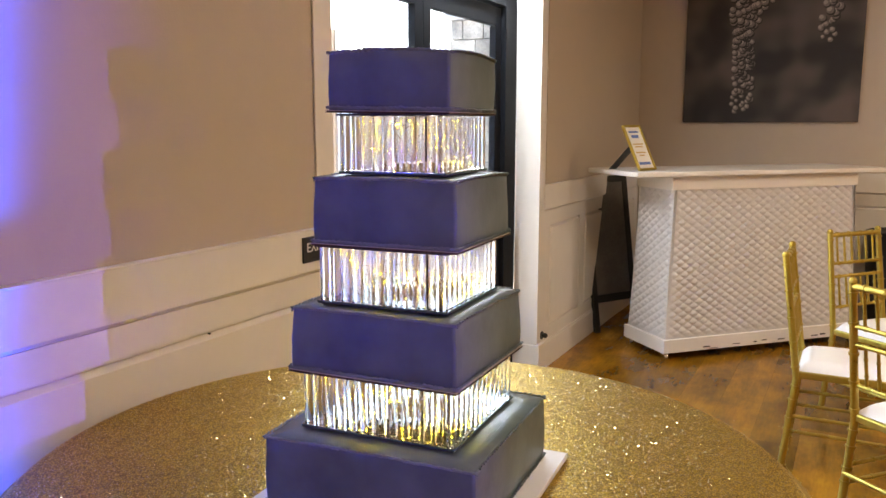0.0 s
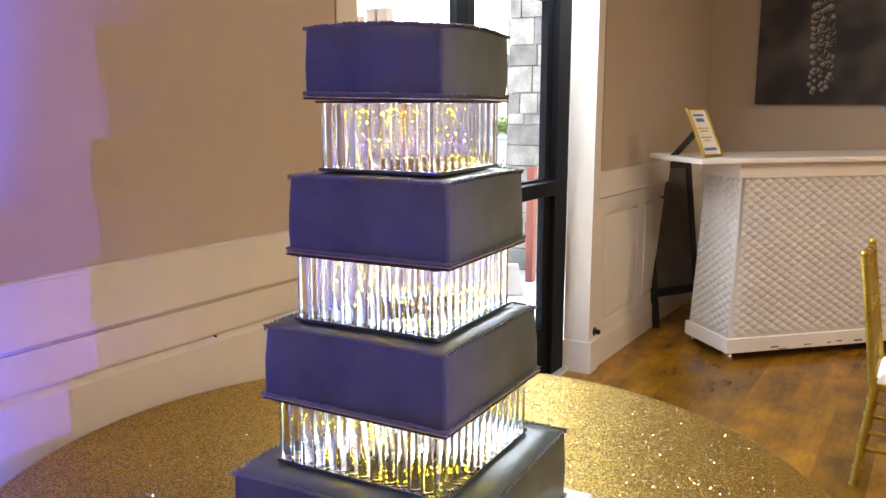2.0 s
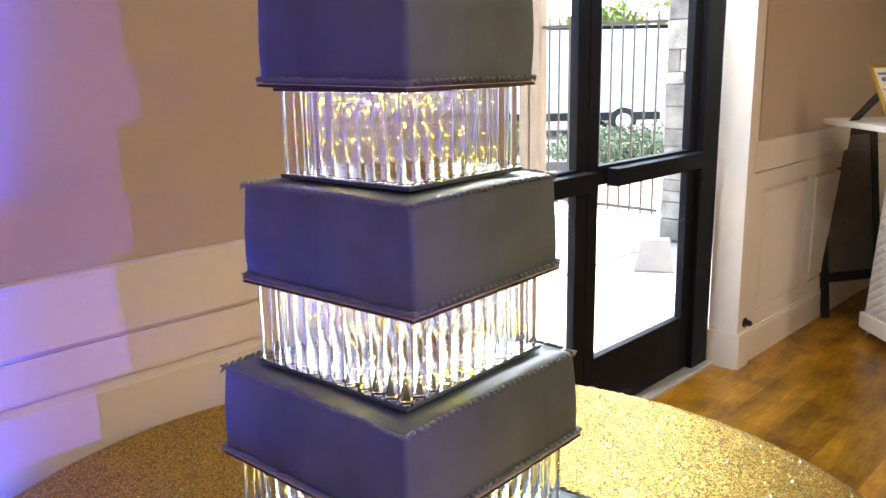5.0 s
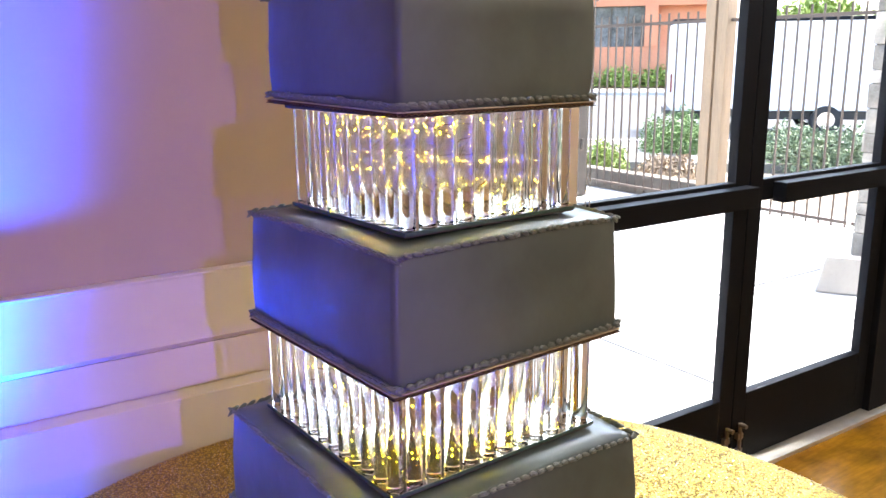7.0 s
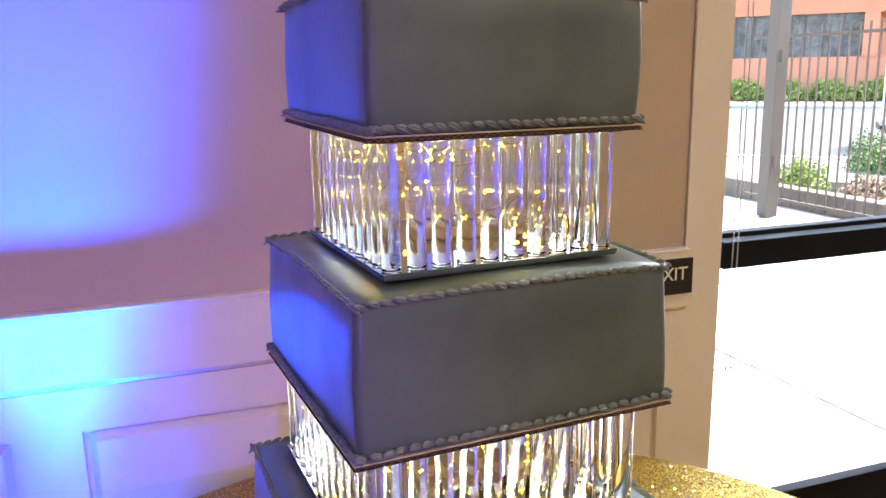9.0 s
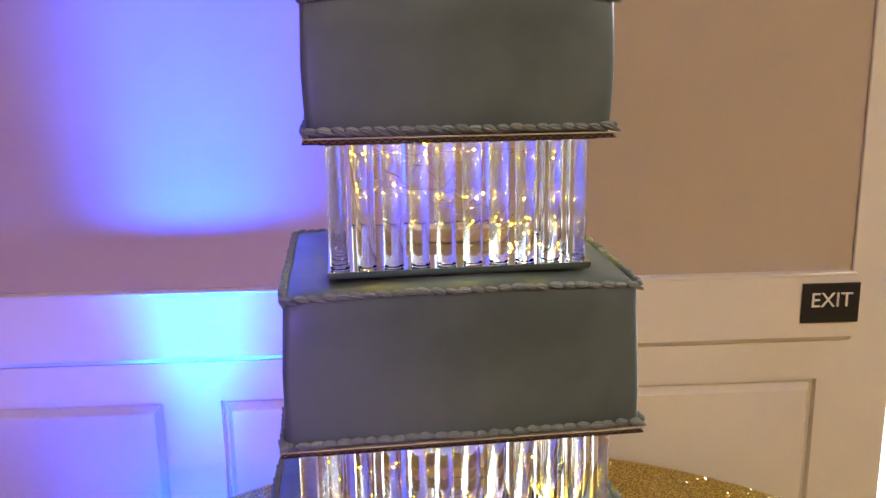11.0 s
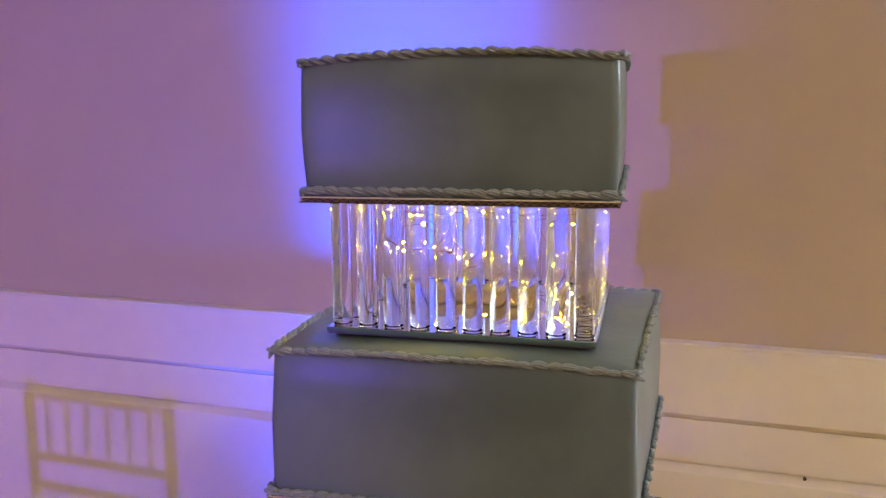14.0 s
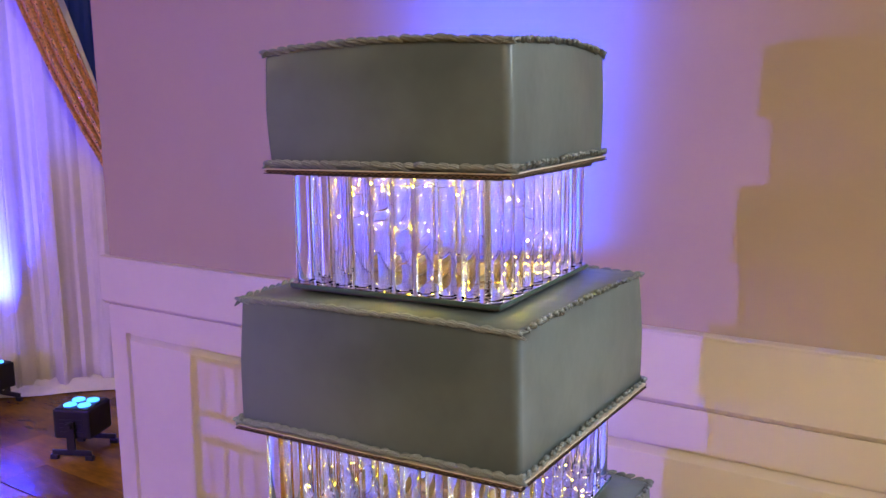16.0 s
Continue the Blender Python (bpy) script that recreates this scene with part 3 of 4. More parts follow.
def cloth_surface(r, a):
    """Height and radius of the cloth at running length r from the middle."""
    edge, bend = TR - 0.02, 0.03
    if r < edge:
        return r, TZ + 0.001 * math.sin(7 * a + r * 9) * min(1, r)
    s = r - edge
    if s < bend * math.pi / 2:
        q = s / bend
        return edge + bend * math.sin(q), TZ - bend * (1 - math.cos(q))
    d = s - bend * math.pi / 2
    fold = 0.03 * min(1, d * 2.5) * math.sin(17 * a) + 0.02 * min(1, d * 2.5) * math.sin(29 * a + 1)
    return edge + bend + 0.02 + fold, max(0.004, TZ - bend - d)


bm = bmesh.new()
NA = 240
rad_steps = [0.0001, 0.2, 0.4, 0.6, 0.75, TR - 0.02, TR - 0.008, TR + 0.006, TR + 0.018, TR + 0.03, TR + 0.1, TR + 0.25, TR + 0.45, TR + 0.7, TR + 0.745]
prev = None
for r in rad_steps:
    ring = []
    for k in range(NA):
        a = 2 * math.pi * k / NA
        rr, zz = cloth_surface(r, a)
        ring.append(bm.verts.new((rr * math.cos(a), rr * math.sin(a), zz)))
    if prev:
        for k in range(NA):
            bm.faces.new((prev[k], prev[(k + 1) % NA], ring[(k + 1) % NA], ring[k]))
    prev = ring
cloth = tagged(part("tablecloth", bm, M_CLOTH, None, smooth=True, m=pose(*TC, 0)), "gold sequin tablecloth draped over the round table", "tablecloth")
rs = np.random.RandomState(11)


def sequin_layer(name, count, lean, small, large, lift, material):
    """Flat five-sided sequins that lie over the cloth with a random lean."""
    rr = np.sqrt(rs.uniform(0.0, (TR + 0.07) ** 2, count))
    aa = rs.uniform(0, 2 * np.pi, count)
    flat = [cloth_surface(r, a) for r, a in zip(rr, aa)]
    cen = np.array([(q[0] * math.cos(a), q[0] * math.sin(a), q[1]) for q, a in zip(flat, aa)])
    nrm = np.stack([rs.normal(0, lean, count), rs.normal(0, lean, count), np.ones(count)], 1)
    out = np.clip((rr - TR + 0.02) / 0.045, 0, 1)[:, None] * 1.4
    nrm[:, :2] += out * np.stack([np.cos(aa), np.sin(aa)], 1)
    nrm /= np.linalg.norm(nrm, axis=1)[:, None]
    t1 = np.cross(nrm, [0.0, 1.0, 0.01])
    t1 /= np.linalg.norm(t1, axis=1)[:, None]
    t2 = np.cross(nrm, t1)
    size = rs.uniform(small, large, count)[:, None]
    ring = []
    for k in range(5):
        a = 2 * np.pi * k / 5
        ring.append(cen + nrm * lift + size * (np.cos(a) * t1 + np.sin(a) * t2))
    data = bpy.data.meshes.new(name)
    data.vertices.add(count * 5)
    data.vertices.foreach_set("co", np.stack(ring, 1).ravel())
    data.loops.add(count * 5)
    data.loops.foreach_set("vertex_index", np.arange(count * 5, dtype=np.int32))
    data.polygons.add(count)
    data.polygons.foreach_set("loop_start", np.arange(0, count * 5, 5, dtype=np.int32))
    data.update(calc_edges=True)
    data.materials.append(material)
    ob = new(name, data)
    ob.parent = cloth
    tagged(ob, kind="stuff")


sequin_layer("sequin", 190000, 0.085, 0.0014, 0.0020, 0.0012, M_SEQUIN)
sequin_layer("bright_sequin", 42000, 0.34, 0.0009, 0.0015, 0.0022, M_SPARKLE)

# ---- exit sign ----
sign = thing("exit_sign", "small black tactile sign with white EXIT lettering on the chair rail", "sign", pose(W + 0.0335, 2.210, 1.092, 90, 0, 90))
bm = bmesh.new()
box(bm, -0.064, 0.064, -0.0445, 0.0445, -0.003, 0.003, bevel=0.001)
part("plate", bm, M_SIGN, sign)
tc = bpy.data.curves.new("lettering", "FONT")
tc.body, tc.size, tc.extrude = "EXIT", 0.046, 0.001
tc.align_x, tc.align_y = "CENTER", "CENTER"
tc.materials.append(M_LETTER)
to = new("lettering", tc)
to.parent = sign
to.matrix_basis = pose(0.0, 0.006, 0.0045)
bm = bmesh.new()
for k in range(5):
    ball(bm, (-0.02 + 0.010 * k, -0.030, 0.003), 0.0018, u=6, v=4)
part("dot", bm, M_SIGN, sign)
# ---- portable bar ----
BAR = pose(-0.9695, 5.113, 0, 0, 0, 46)
bar = thing("portable_bar", "white diamond-tufted rolling bar with a flat white top", "bar", BAR)
BL, BD, BZ0, BZ1 = 1.55, 0.44, 0.060, 1.20


def quilted(w0, w1, h, nu, nv, pitch_u, pitch_v):
    """A padded panel, w0 wide at the foot and w1 at the head, in x-z, bulging to -y."""
    bm = bmesh.new()
    grid = []
    for j in range(nv + 1):
        row = []
        for i in range(nu + 1):
            u, v = i / nu, j / nv
            w = w0 + (w1 - w0) * v
            x, z = (u - 0.5) * w, v * h
            a, b = (u * w0 / pitch_u + z / pitch_v), (u * w0 / pitch_u - z / pitch_v)
            puff = (abs(math.sin(math.pi * a)) * abs(math.sin(math.pi * b))) ** 0.38
            edge = min(1, min(u, 1 - u) * 30, min(v, 1 - v) * 30)
            row.append(bm.verts.new((x, -0.013 * puff * edge, z)))
        grid.append(row)
    for j in range(nv):
        for i in range(nu):
            bm.faces.new((grid[j][i], grid[j][i + 1], grid[j + 1][i + 1], grid[j + 1][i]))
    back = [bm.verts.new((s * (w0 if k == 0 else w1) / 2, 0.02, h * k)) for k, s in ((0, -1), (0, 1), (1, 1), (1, -1))]
    bm.faces.new(back[::-1])
    return bm


TAPER = 0.045
lean_f = math.degrees(math.atan(TAPER / (BZ1 - 0.2)))
part("tufted_front", quilted(BL, BL - 2 * TAPER, BZ1 - 0.148, 260, 190, 0.082, 0.052), M_QUILT, bar, smooth=True, m=pose(BL / 2, 0.0, 0.148, -lean_f, 0, 0))
part("tufted_end", quilted(BD, BD - 0.06, BZ1 - 0.148, 80, 190, 0.082, 0.052), M_QUILT, bar, smooth=True, m=pose(0.0, BD / 2, 0.148, 0, 0, -90) @ pose(0, 0, 0, -lean_f, 0, 0))
part("tufted_end", quilted(BD, BD - 0.06, BZ1 - 0.148, 80, 190, 0.082, 0.052), M_QUILT, bar, smooth=True, m=pose(BL, BD / 2, 0.148, 0, 0, 90) @ pose(0, 0, 0, -lean_f, 0, 0))
bm = bmesh.new()
box(bm, 0.05, BL - 0.05, 0.05, BD, 0.15, BZ1 - 0.002)
part("body", bm, M_WHITE, bar)
bm = bmesh.new()
box(bm, 0.026, BL - 0.026, 0.026, BD, BZ1 - 0.088, BZ1 - 0.001, bevel=0.003)
part("apron", bm, M_WHITE, bar)
bm = bmesh.new()
box(bm, -0.022, BL + 0.022, -0.022, BD + 0.02, BZ0, 0.148, bevel=0.004)
part("plinth", bm, M_WHITE, bar, "scuffed white plinth board")
for k in range(9):
    bm = bmesh.new()
    box(bm, 0, rng.uniform(0.02, 0.07), -0.0232, -0.0215, 0, rng.uniform(0.004, 0.010))
    part("scuff", bm, M_BROWNSHADE, bar, m=pose(0.25 + 0.13 * k + rng.uniform(-0.05, 0.05), 0, rng.uniform(0.06, 0.085)))
bm = bmesh.new()
box(bm, -0.26, BL + 0.20, -0.02, 0.60, BZ1, BZ1 + 0.032, bevel=0.008)
part("bar_top", bm, M_WHITE, bar)
for x, y in ((0.0, 0.004), (BL - 0.01, 0.004), (0.0, BD - 0.02), (BL - 0.01, BD - 0.02)):
    bm = bmesh.new()
    tube(bm, (x - 0.012, y, 0.030), (x + 0.012, y, 0.030), 0.029, seg=18)
    tube(bm, (x, y, 0.034), (x, y, BZ0), 0.009)
    box(bm, x - 0.017, x + 0.017, y - 0.02, y + 0.02, 0.046, 0.0555)
    part("caster", bm, M_CHROME, bar, "clear caster wheel", smooth=True)

# small framed menu on the bar
M_PAPER = mat("cream_paper", (0.80, 0.77, 0.70), 0.7)
M_INKB = mat("blue_ink", (0.10, 0.17, 0.42), 0.7)
M_INKG = mat("gold_ink", (0.55, 0.38, 0.14), 0.6)
menu = thing("menu_frame", "small gold-framed menu card standing on the bar top", "picture frame", BAR @ pose(-0.09, 0.14, BZ1 + 0.033, 0, 0, 26) @ pose(0, 0, 0, -26, 0, 0))
fw, fh = 0.20, 0.315
for x0, x1, z0, z1 in ((0, fw, 0, 0.014), (0, fw, fh - 0.014, fh), (0, 0.014, 0.014, fh - 0.014), (fw - 0.014, fw, 0.014, fh - 0.014)):
    bm = bmesh.new()
    box(bm, x0 - fw / 2, x1 - fw / 2, -0.012, 0.004, z0, z1, bevel=0.002)
    part("frame_bar", bm, M_GOLDPAINT, menu)
bm = bmesh.new()
box(bm, -fw / 2 + 0.012, fw / 2 - 0.012, -0.004, 0.003, 0.012, fh - 0.012)
part("card", bm, M_PAPER, menu)
for z, w, h, mt in ((0.262, 0.11, 0.012, M_INKB), (0.225, 0.08, 0.022, M_INKB), (0.178, 0.12, 0.009, M_INKG), (0.160, 0.09, 0.009, M_INKG), (0.120, 0.11, 0.009, M_INKG), (0.100, 0.06, 0.009, M_INKG), (0.040, 0.13, 0.018, M_INKB)):
    bm = bmesh.new()
    box(bm, -w / 2, w / 2, -0.0052, -0.0041, z, z + h)
    part("text_bar", bm, mt, menu)
bm = bmesh.new()
box(bm, -0.04, 0.04, 0, 0.005, 0, 0.25, pose(0, 0.006, 0.20, 0, 0, 0) @ pose(0, 0, 0, -110, 0, 0))
part("easel_back", bm, M_BLACK, menu)

# dark display board leaning in the corner
board = thing("easel_board", "black framed display board leaning against the wall behind the bar", "display board", pose(-1.46, 5.80, 0, 0, 0, 60) @ pose(0, 0, 0, -9, 0, 0))
M_SLATE = mat("grey_slate", (0.10, 0.092, 0.088), 0.35, noise_scale=6, noise_mix=0.3)
for name, mt, b in (("side_rail", M_BLACK, (-0.22, -0.17, 0, 0.025, 0, 1.16)), ("side_rail", M_BLACK, (0.17, 0.22, 0, 0.025, 0, 1.16)), ("top_rail", M_BLACK, (-0.17, 0.17, 0, 0.025, 1.11, 1.16)),
                    ("lower_rail", M_BLACK, (-0.17, 0.17, 0, 0.025, 0.22, 0.28)), ("slate", M_SLATE, (-0.17, 0.17, 0.006, 0.016, 0.28, 1.11))):
    bm = bmesh.new()
    box(bm, *b, bevel=0.003)
    part(name, bm, mt, board)
bm = bmesh.new()
lathe(bm, [(0.17, 0), (0.18, 0.01), (0.21, 0.74), (0.215, 0.76), (0.20, 0.765), (0.17, 0.74)], 28)
tagged(part("waste_bin", bm, M_BLACK, m=pose(0.36, 6.62, 0), smooth=True), "black plastic waste bin beside the bar", "bin")

# ---- picture on the end wall ----
M_CANVAS = mat("sepia_canvas", (0.050, 0.042, 0.038), 0.6)
_nt = M_CANVAS.node_tree
_soft = _nt.nodes.new("ShaderNodeTexNoise")
_soft.inputs["Scale"].default_value, _soft.inputs["Detail"].default_value = 3.1, 1.0
_nt.links.new(_nt.nodes["Texture Coordinate"].outputs["Object"], _soft.inputs[0])
_tone = _nt.nodes.new("ShaderNodeValToRGB")
_tone.color_ramp.interpolation = "EASE"
_tone.color_ramp.elements[0].position, _tone.color_ramp.elements[0].color = 0.38, (0.017, 0.014, 0.014, 1)
_tone.color_ramp.elements[1].position, _tone.color_ramp.elements[1].color = 0.70, (0.095, 0.074, 0.064, 1)
_nt.links.new(_soft.outputs[0], _tone.inputs[0])
_nt.links.new(_tone.outputs[0], _nt.nodes["Principled BSDF"].inputs["Base Color"])
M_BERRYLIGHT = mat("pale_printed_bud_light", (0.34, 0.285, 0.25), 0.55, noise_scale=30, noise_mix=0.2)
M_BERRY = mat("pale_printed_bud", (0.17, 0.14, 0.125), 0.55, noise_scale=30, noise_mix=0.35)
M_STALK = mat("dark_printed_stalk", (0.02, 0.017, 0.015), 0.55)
pic = thing("canvas_picture", "large sepia print of hanging flower buds on the end wall", "picture", pose(-0.611, NORTH - 0.001, 1.543))
bm = bmesh.new()
box(bm, -0.65, 0.65, -0.035, 0, 0, 1.25, bevel=0.003)
part("canvas", bm, M_CANVAS, pic)
pr = random.Random(21)
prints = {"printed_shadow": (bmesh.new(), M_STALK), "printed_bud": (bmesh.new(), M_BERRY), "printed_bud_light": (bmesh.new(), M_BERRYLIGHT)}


def disc(b, x, z, r, y, squash=1.0):
    vs = [b.verts.new((x + r * math.cos(k * math.pi / 7), y, z + squash * r * math.sin(k * math.pi / 7))) for k in range(14)]
    b.faces.new(vs)


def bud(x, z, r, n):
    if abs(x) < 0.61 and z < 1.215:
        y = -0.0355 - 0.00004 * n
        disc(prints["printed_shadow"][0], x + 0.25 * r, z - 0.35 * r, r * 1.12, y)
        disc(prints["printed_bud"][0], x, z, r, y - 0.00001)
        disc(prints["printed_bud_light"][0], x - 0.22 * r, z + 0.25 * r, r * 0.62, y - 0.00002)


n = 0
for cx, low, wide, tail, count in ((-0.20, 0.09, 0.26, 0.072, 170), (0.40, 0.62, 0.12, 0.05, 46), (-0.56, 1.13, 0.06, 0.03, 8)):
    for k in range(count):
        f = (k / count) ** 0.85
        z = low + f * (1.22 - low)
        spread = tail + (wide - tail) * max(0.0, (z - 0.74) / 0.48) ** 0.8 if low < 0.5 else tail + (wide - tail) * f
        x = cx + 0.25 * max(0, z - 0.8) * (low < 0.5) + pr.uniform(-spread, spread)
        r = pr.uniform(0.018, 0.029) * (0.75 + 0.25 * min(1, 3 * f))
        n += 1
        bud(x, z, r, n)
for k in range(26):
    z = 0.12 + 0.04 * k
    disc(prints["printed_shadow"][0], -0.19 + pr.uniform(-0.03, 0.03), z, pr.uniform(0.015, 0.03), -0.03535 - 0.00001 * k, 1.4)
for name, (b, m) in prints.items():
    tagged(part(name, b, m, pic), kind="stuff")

# ---- gold ballroom chairs ----


def bamboo(bm, a, b, r, joints):
    a, b = Vector(a), Vector(b)
    tube(bm, a, b, r, r * 0.92, seg=10)
    for f in joints:
        p, d = a + (b - a) * f, (b - a).normalized() * 0.004
        tube(bm, p - d, p + d, r * 1.22, seg=10)


def chair(m):
    root = thing("ballroom_chair", "gold painted bamboo-style ballroom chair with a white cushion", "chair", m, "chairs round the guest table")
    hw, d = 0.195, 0.20
    for s in (-1, 1):
        bm = bmesh.new()
        bamboo(bm, (s * hw, -d - 0.04, 0), (s * hw * 0.98, -d, 0.42), 0.0165, (0.02, 0.2, 0.42, 0.55, 0.75, 0.9))
        bamboo(bm, (s * hw * 0.98, -d, 0.41), (s * hw * 0.93, -d - 0.075, 0.955), 0.0160, (0.1, 0.3, 0.5, 0.72, 0.93))
        ball(bm, (s * hw * 0.93, -d - 0.075, 0.958), 0.017)
        part("back_post", bm, M_GOLDPAINT, root, smooth=True)
        bm = bmesh.new()
        bamboo(bm, (s * hw * 1.04, d + 0.02, 0), (s * hw, d - 0.01, 0.44), 0.0165, (0.02, 0.2, 0.42, 0.55, 0.75, 0.9))
        part("leg", bm, M_GOLDPAINT, root, smooth=True)
        for z in (0.17, 0.24):
            bm = bmesh.new()
            bamboo(bm, (s * hw, -d - 0.03, z), (s * hw * 1.02, d, z), 0.0085, (0.12, 0.35, 0.65, 0.88))
            part("stretcher", bm, M_GOLDPAINT, root, smooth=True)
    for y, z in ((-d - 0.03, 0.21), (d, 0.21), (d, 0.27)):
        bm = bmesh.new()
        bamboo(bm, (-hw, y, z), (hw, y, z), 0.0085, (0.12, 0.35, 0.65, 0.88))
        part("stretcher", bm, M_GOLDPAINT, root, smooth=True)
    bm = bmesh.new()
    box(bm, -hw - 0.005, hw + 0.005, -d - 0.01, d + 0.015, 0.415, 0.447, bevel=0.008)
    part("seat_frame", bm, M_GOLDPAINT, root)
    bm = bmesh.new()
    n = 16
    g = [[None] * (n + 1) for _ in range(n + 1)]
    for i in range(n + 1):
        for j in range(n + 1):
            u, v = -1 + 2 * i / n, -1 + 2 * j / n
            k = ((1 - abs(u) ** 5) * (1 - abs(v) ** 5)) ** 0.4
            g[i][j] = bm.verts.new((u * (hw - 0.004), v * (d - 0.002), 0.4475 + 0.047 * k))
    for i in range(n):
        for j in range(n):
            bm.faces.new((g[i][j], g[i + 1][j], g[i + 1][j + 1], g[i][j + 1]))
    part("cushion", bm, M_CUSHION, root, "white padded seat cushion", smooth=True)
    yb = lambda z: -d - 0.075 * (z - 0.44) / 0.515
    for z, r in ((0.94, 0.0135), (0.79, 0.0095), (0.72, 0.0095), (0.56, 0.0095)):
        bm = bmesh.new()
        bamboo(bm, (-hw * 0.95, yb(z), z), (hw * 0.95, yb(z), z), r, (0.15, 0.38, 0.62, 0.85))
        part("back_rail", bm, M_GOLDPAINT, root, smooth=True)
    for k in range(6):
        x = -0.135 + 0.054 * k
        bm = bmesh.new()
        bamboo(bm, (x, yb(0.79), 0.79), (x, yb(0.94), 0.94), 0.0065, (0.3, 0.7))
        part("spindle", bm, M_GOLDPAINT, root, smooth=True)
    for k in range(6):
        x = -0.135 + 0.054 * k
        bm = bmesh.new()
        bamboo(bm, (x, yb(0.56), 0.56), (x, yb(0.72), 0.72), 0.0065, (0.3, 0.7))
        part("spindle", bm, M_GOLDPAINT, root, smooth=True)
    return root




def by_post(x, y, side, turn):
    """The chair's pose from the foot of one back post; side: 1 for its left post as one sits."""
    return pose(x, y, 0, 0, 0, turn) @ pose(-side * 0.195, 0.24, 0)


first = chair(by_post(-0.15, 3.71, 1, -90))
copy_thing(first, by_post(-0.023, 4.64, 1, -129))
copy_thing(first, by_post(0.095, 3.215, -1, -41))
copy_thing(first, pose(-0.58, -0.08, 0, 0, 0, 86))

# ---- stage lights ----


def stage_light(m):
    root = thing("stage_light", "black floor uplight with glowing blue lenses on a bracket", "stage light", m, "floor uplights")
    bm = bmesh.new()
    box(bm, -0.095, 0.095, -0.095, 0.095, 0.10, 0.245, bevel=0.012)
    part("housing", bm, M_BLACK, root)
    bm = bmesh.new()
    for z in (0.13, 0.15, 0.17, 0.19):
        box(bm, -0.099, 0.099, -0.06, 0.06, z, z + 0.007)
    part("vent", bm, M_BLACK, root)
    for s in (-1, 1):
        bm = bmesh.new()
        box(bm, s * 0.108 - 0.006, s * 0.108 + 0.006, -0.02, 0.02, 0.05, 0.19, bevel=0.002)
        box(bm, s * 0.108 - 0.006, s * 0.108 + 0.006, -0.10, 0.10, 0.025, 0.052, bevel=0.004)
        tube(bm, (s * 0.10, 0, 0.17), (s * 0.135, 0, 0.17), 0.018, seg=14)
        for y in (-0.09, 0.09):
            box(bm, s * 0.108 - 0.010, s * 0.108 + 0.010, y - 0.02, y + 0.02, 0.0, 0.028, bevel=0.004)
        part("bracket", bm, M_BLACK, root)
    bm = bmesh.new()
    box(bm, -0.085, 0.085, -0.085, 0.085, 0.2455, 0.249, bevel=0.001)
    part("lens_plate", bm, M_BLACK, root)
    for k in range(4):
        a = (k + 0.5) * math.pi / 2
        x, y = 0.052 * math.cos(a), 0.052 * math.sin(a)
        bm = bmesh.new()
        ball(bm, (x, y, 0.2495), 0.031, (1, 1, 0.35), 14, 8)
        part("lens", bm, M_LED, root, "glowing blue lens", smooth=True)
    bm = bmesh.new()
    box(bm, -0.03, 0.03, -0.098, -0.094, 0.17, 0.21)
    part("display", bm, M_LETTER, root)
    return root


lit = stage_light(pose(-2.23, -1.80, 0, 0, 0, 25))
copy_thing(lit, pose(-2.34, -2.86, 0, 0, 0, 10))
copy_thing(lit, pose(-1.40, 0.80, 0, 0, 0, 0))

# ---- drapery ----


def curtain(a, b, top, folds, depth, hem=0.0, seed=0, u0=0.0, u1=1.0):
    """One hanging cloth between two floor points; top gives the height of its head along it."""
    bm = bmesh.new()
    a, b = Vector((*a, 0)), Vector((*b, 0))
    along = b - a
    out = Vector((-along.y, along.x, 0)).normalized()
    r = random.Random(seed)
    ph = [r.uniform(0, 6) for _ in range(4)]
    n, rows = int(300 * (u1 - u0)), 16
    prev = None
    for j in range(rows + 1):
        f = j / rows
        row = []
        for i in range(n + 1):
            u = u0 + (u1 - u0) * i / n
            z = top(u) * (1 - f) + 0.012 * f
            w = math.sin(2 * math.pi * folds * u + ph[0] + 0.6 * math.sin(6 * u + ph[1] + f)) + 0.45 * math.sin(2 * math.pi * folds * 2.3 * u + ph[2]) * (0.4 + 0.6 * f)
            w += 0.18 * math.sin(2 * math.pi * folds * 5.1 * u + ph[3] + 2 * f)
            p = a + along * u - out * (depth * (0.55 + 0.45 * f) * w + hem * max(0, f - 0.9) * 5)
            row.append(bm.verts.new((p.x, p.y, z)))
        if prev:
            for i in range(n):
                bm.faces.new((prev[i], prev[i + 1], row[i + 1], row[i]))
        prev = row
    return bm


def thicken(ob, t=0.003):
    s = ob.modifiers.new("thickness", "SOLIDIFY")
    s.thickness = t
    return ob


DA, DB = (-1.44, -4.09), (-4.34, -1.29)


def white_head(u):
    return 3.0 if u < 0.44 else max(1.2, 3.0 - (u - 0.44) * 12.5)


drape = thing("stage_drape", "floor-length white satin drape lit by blue uplights", "drape")
for u0, u1 in ((0.0, 0.40), (0.40, 0.62), (0.62, 1.0)):
    thicken(part("drape_panel", curtain(DA, DB, white_head, 15, 0.045, 0.05, 3, u0, u1), M_DRAPE, drape, smooth=True))
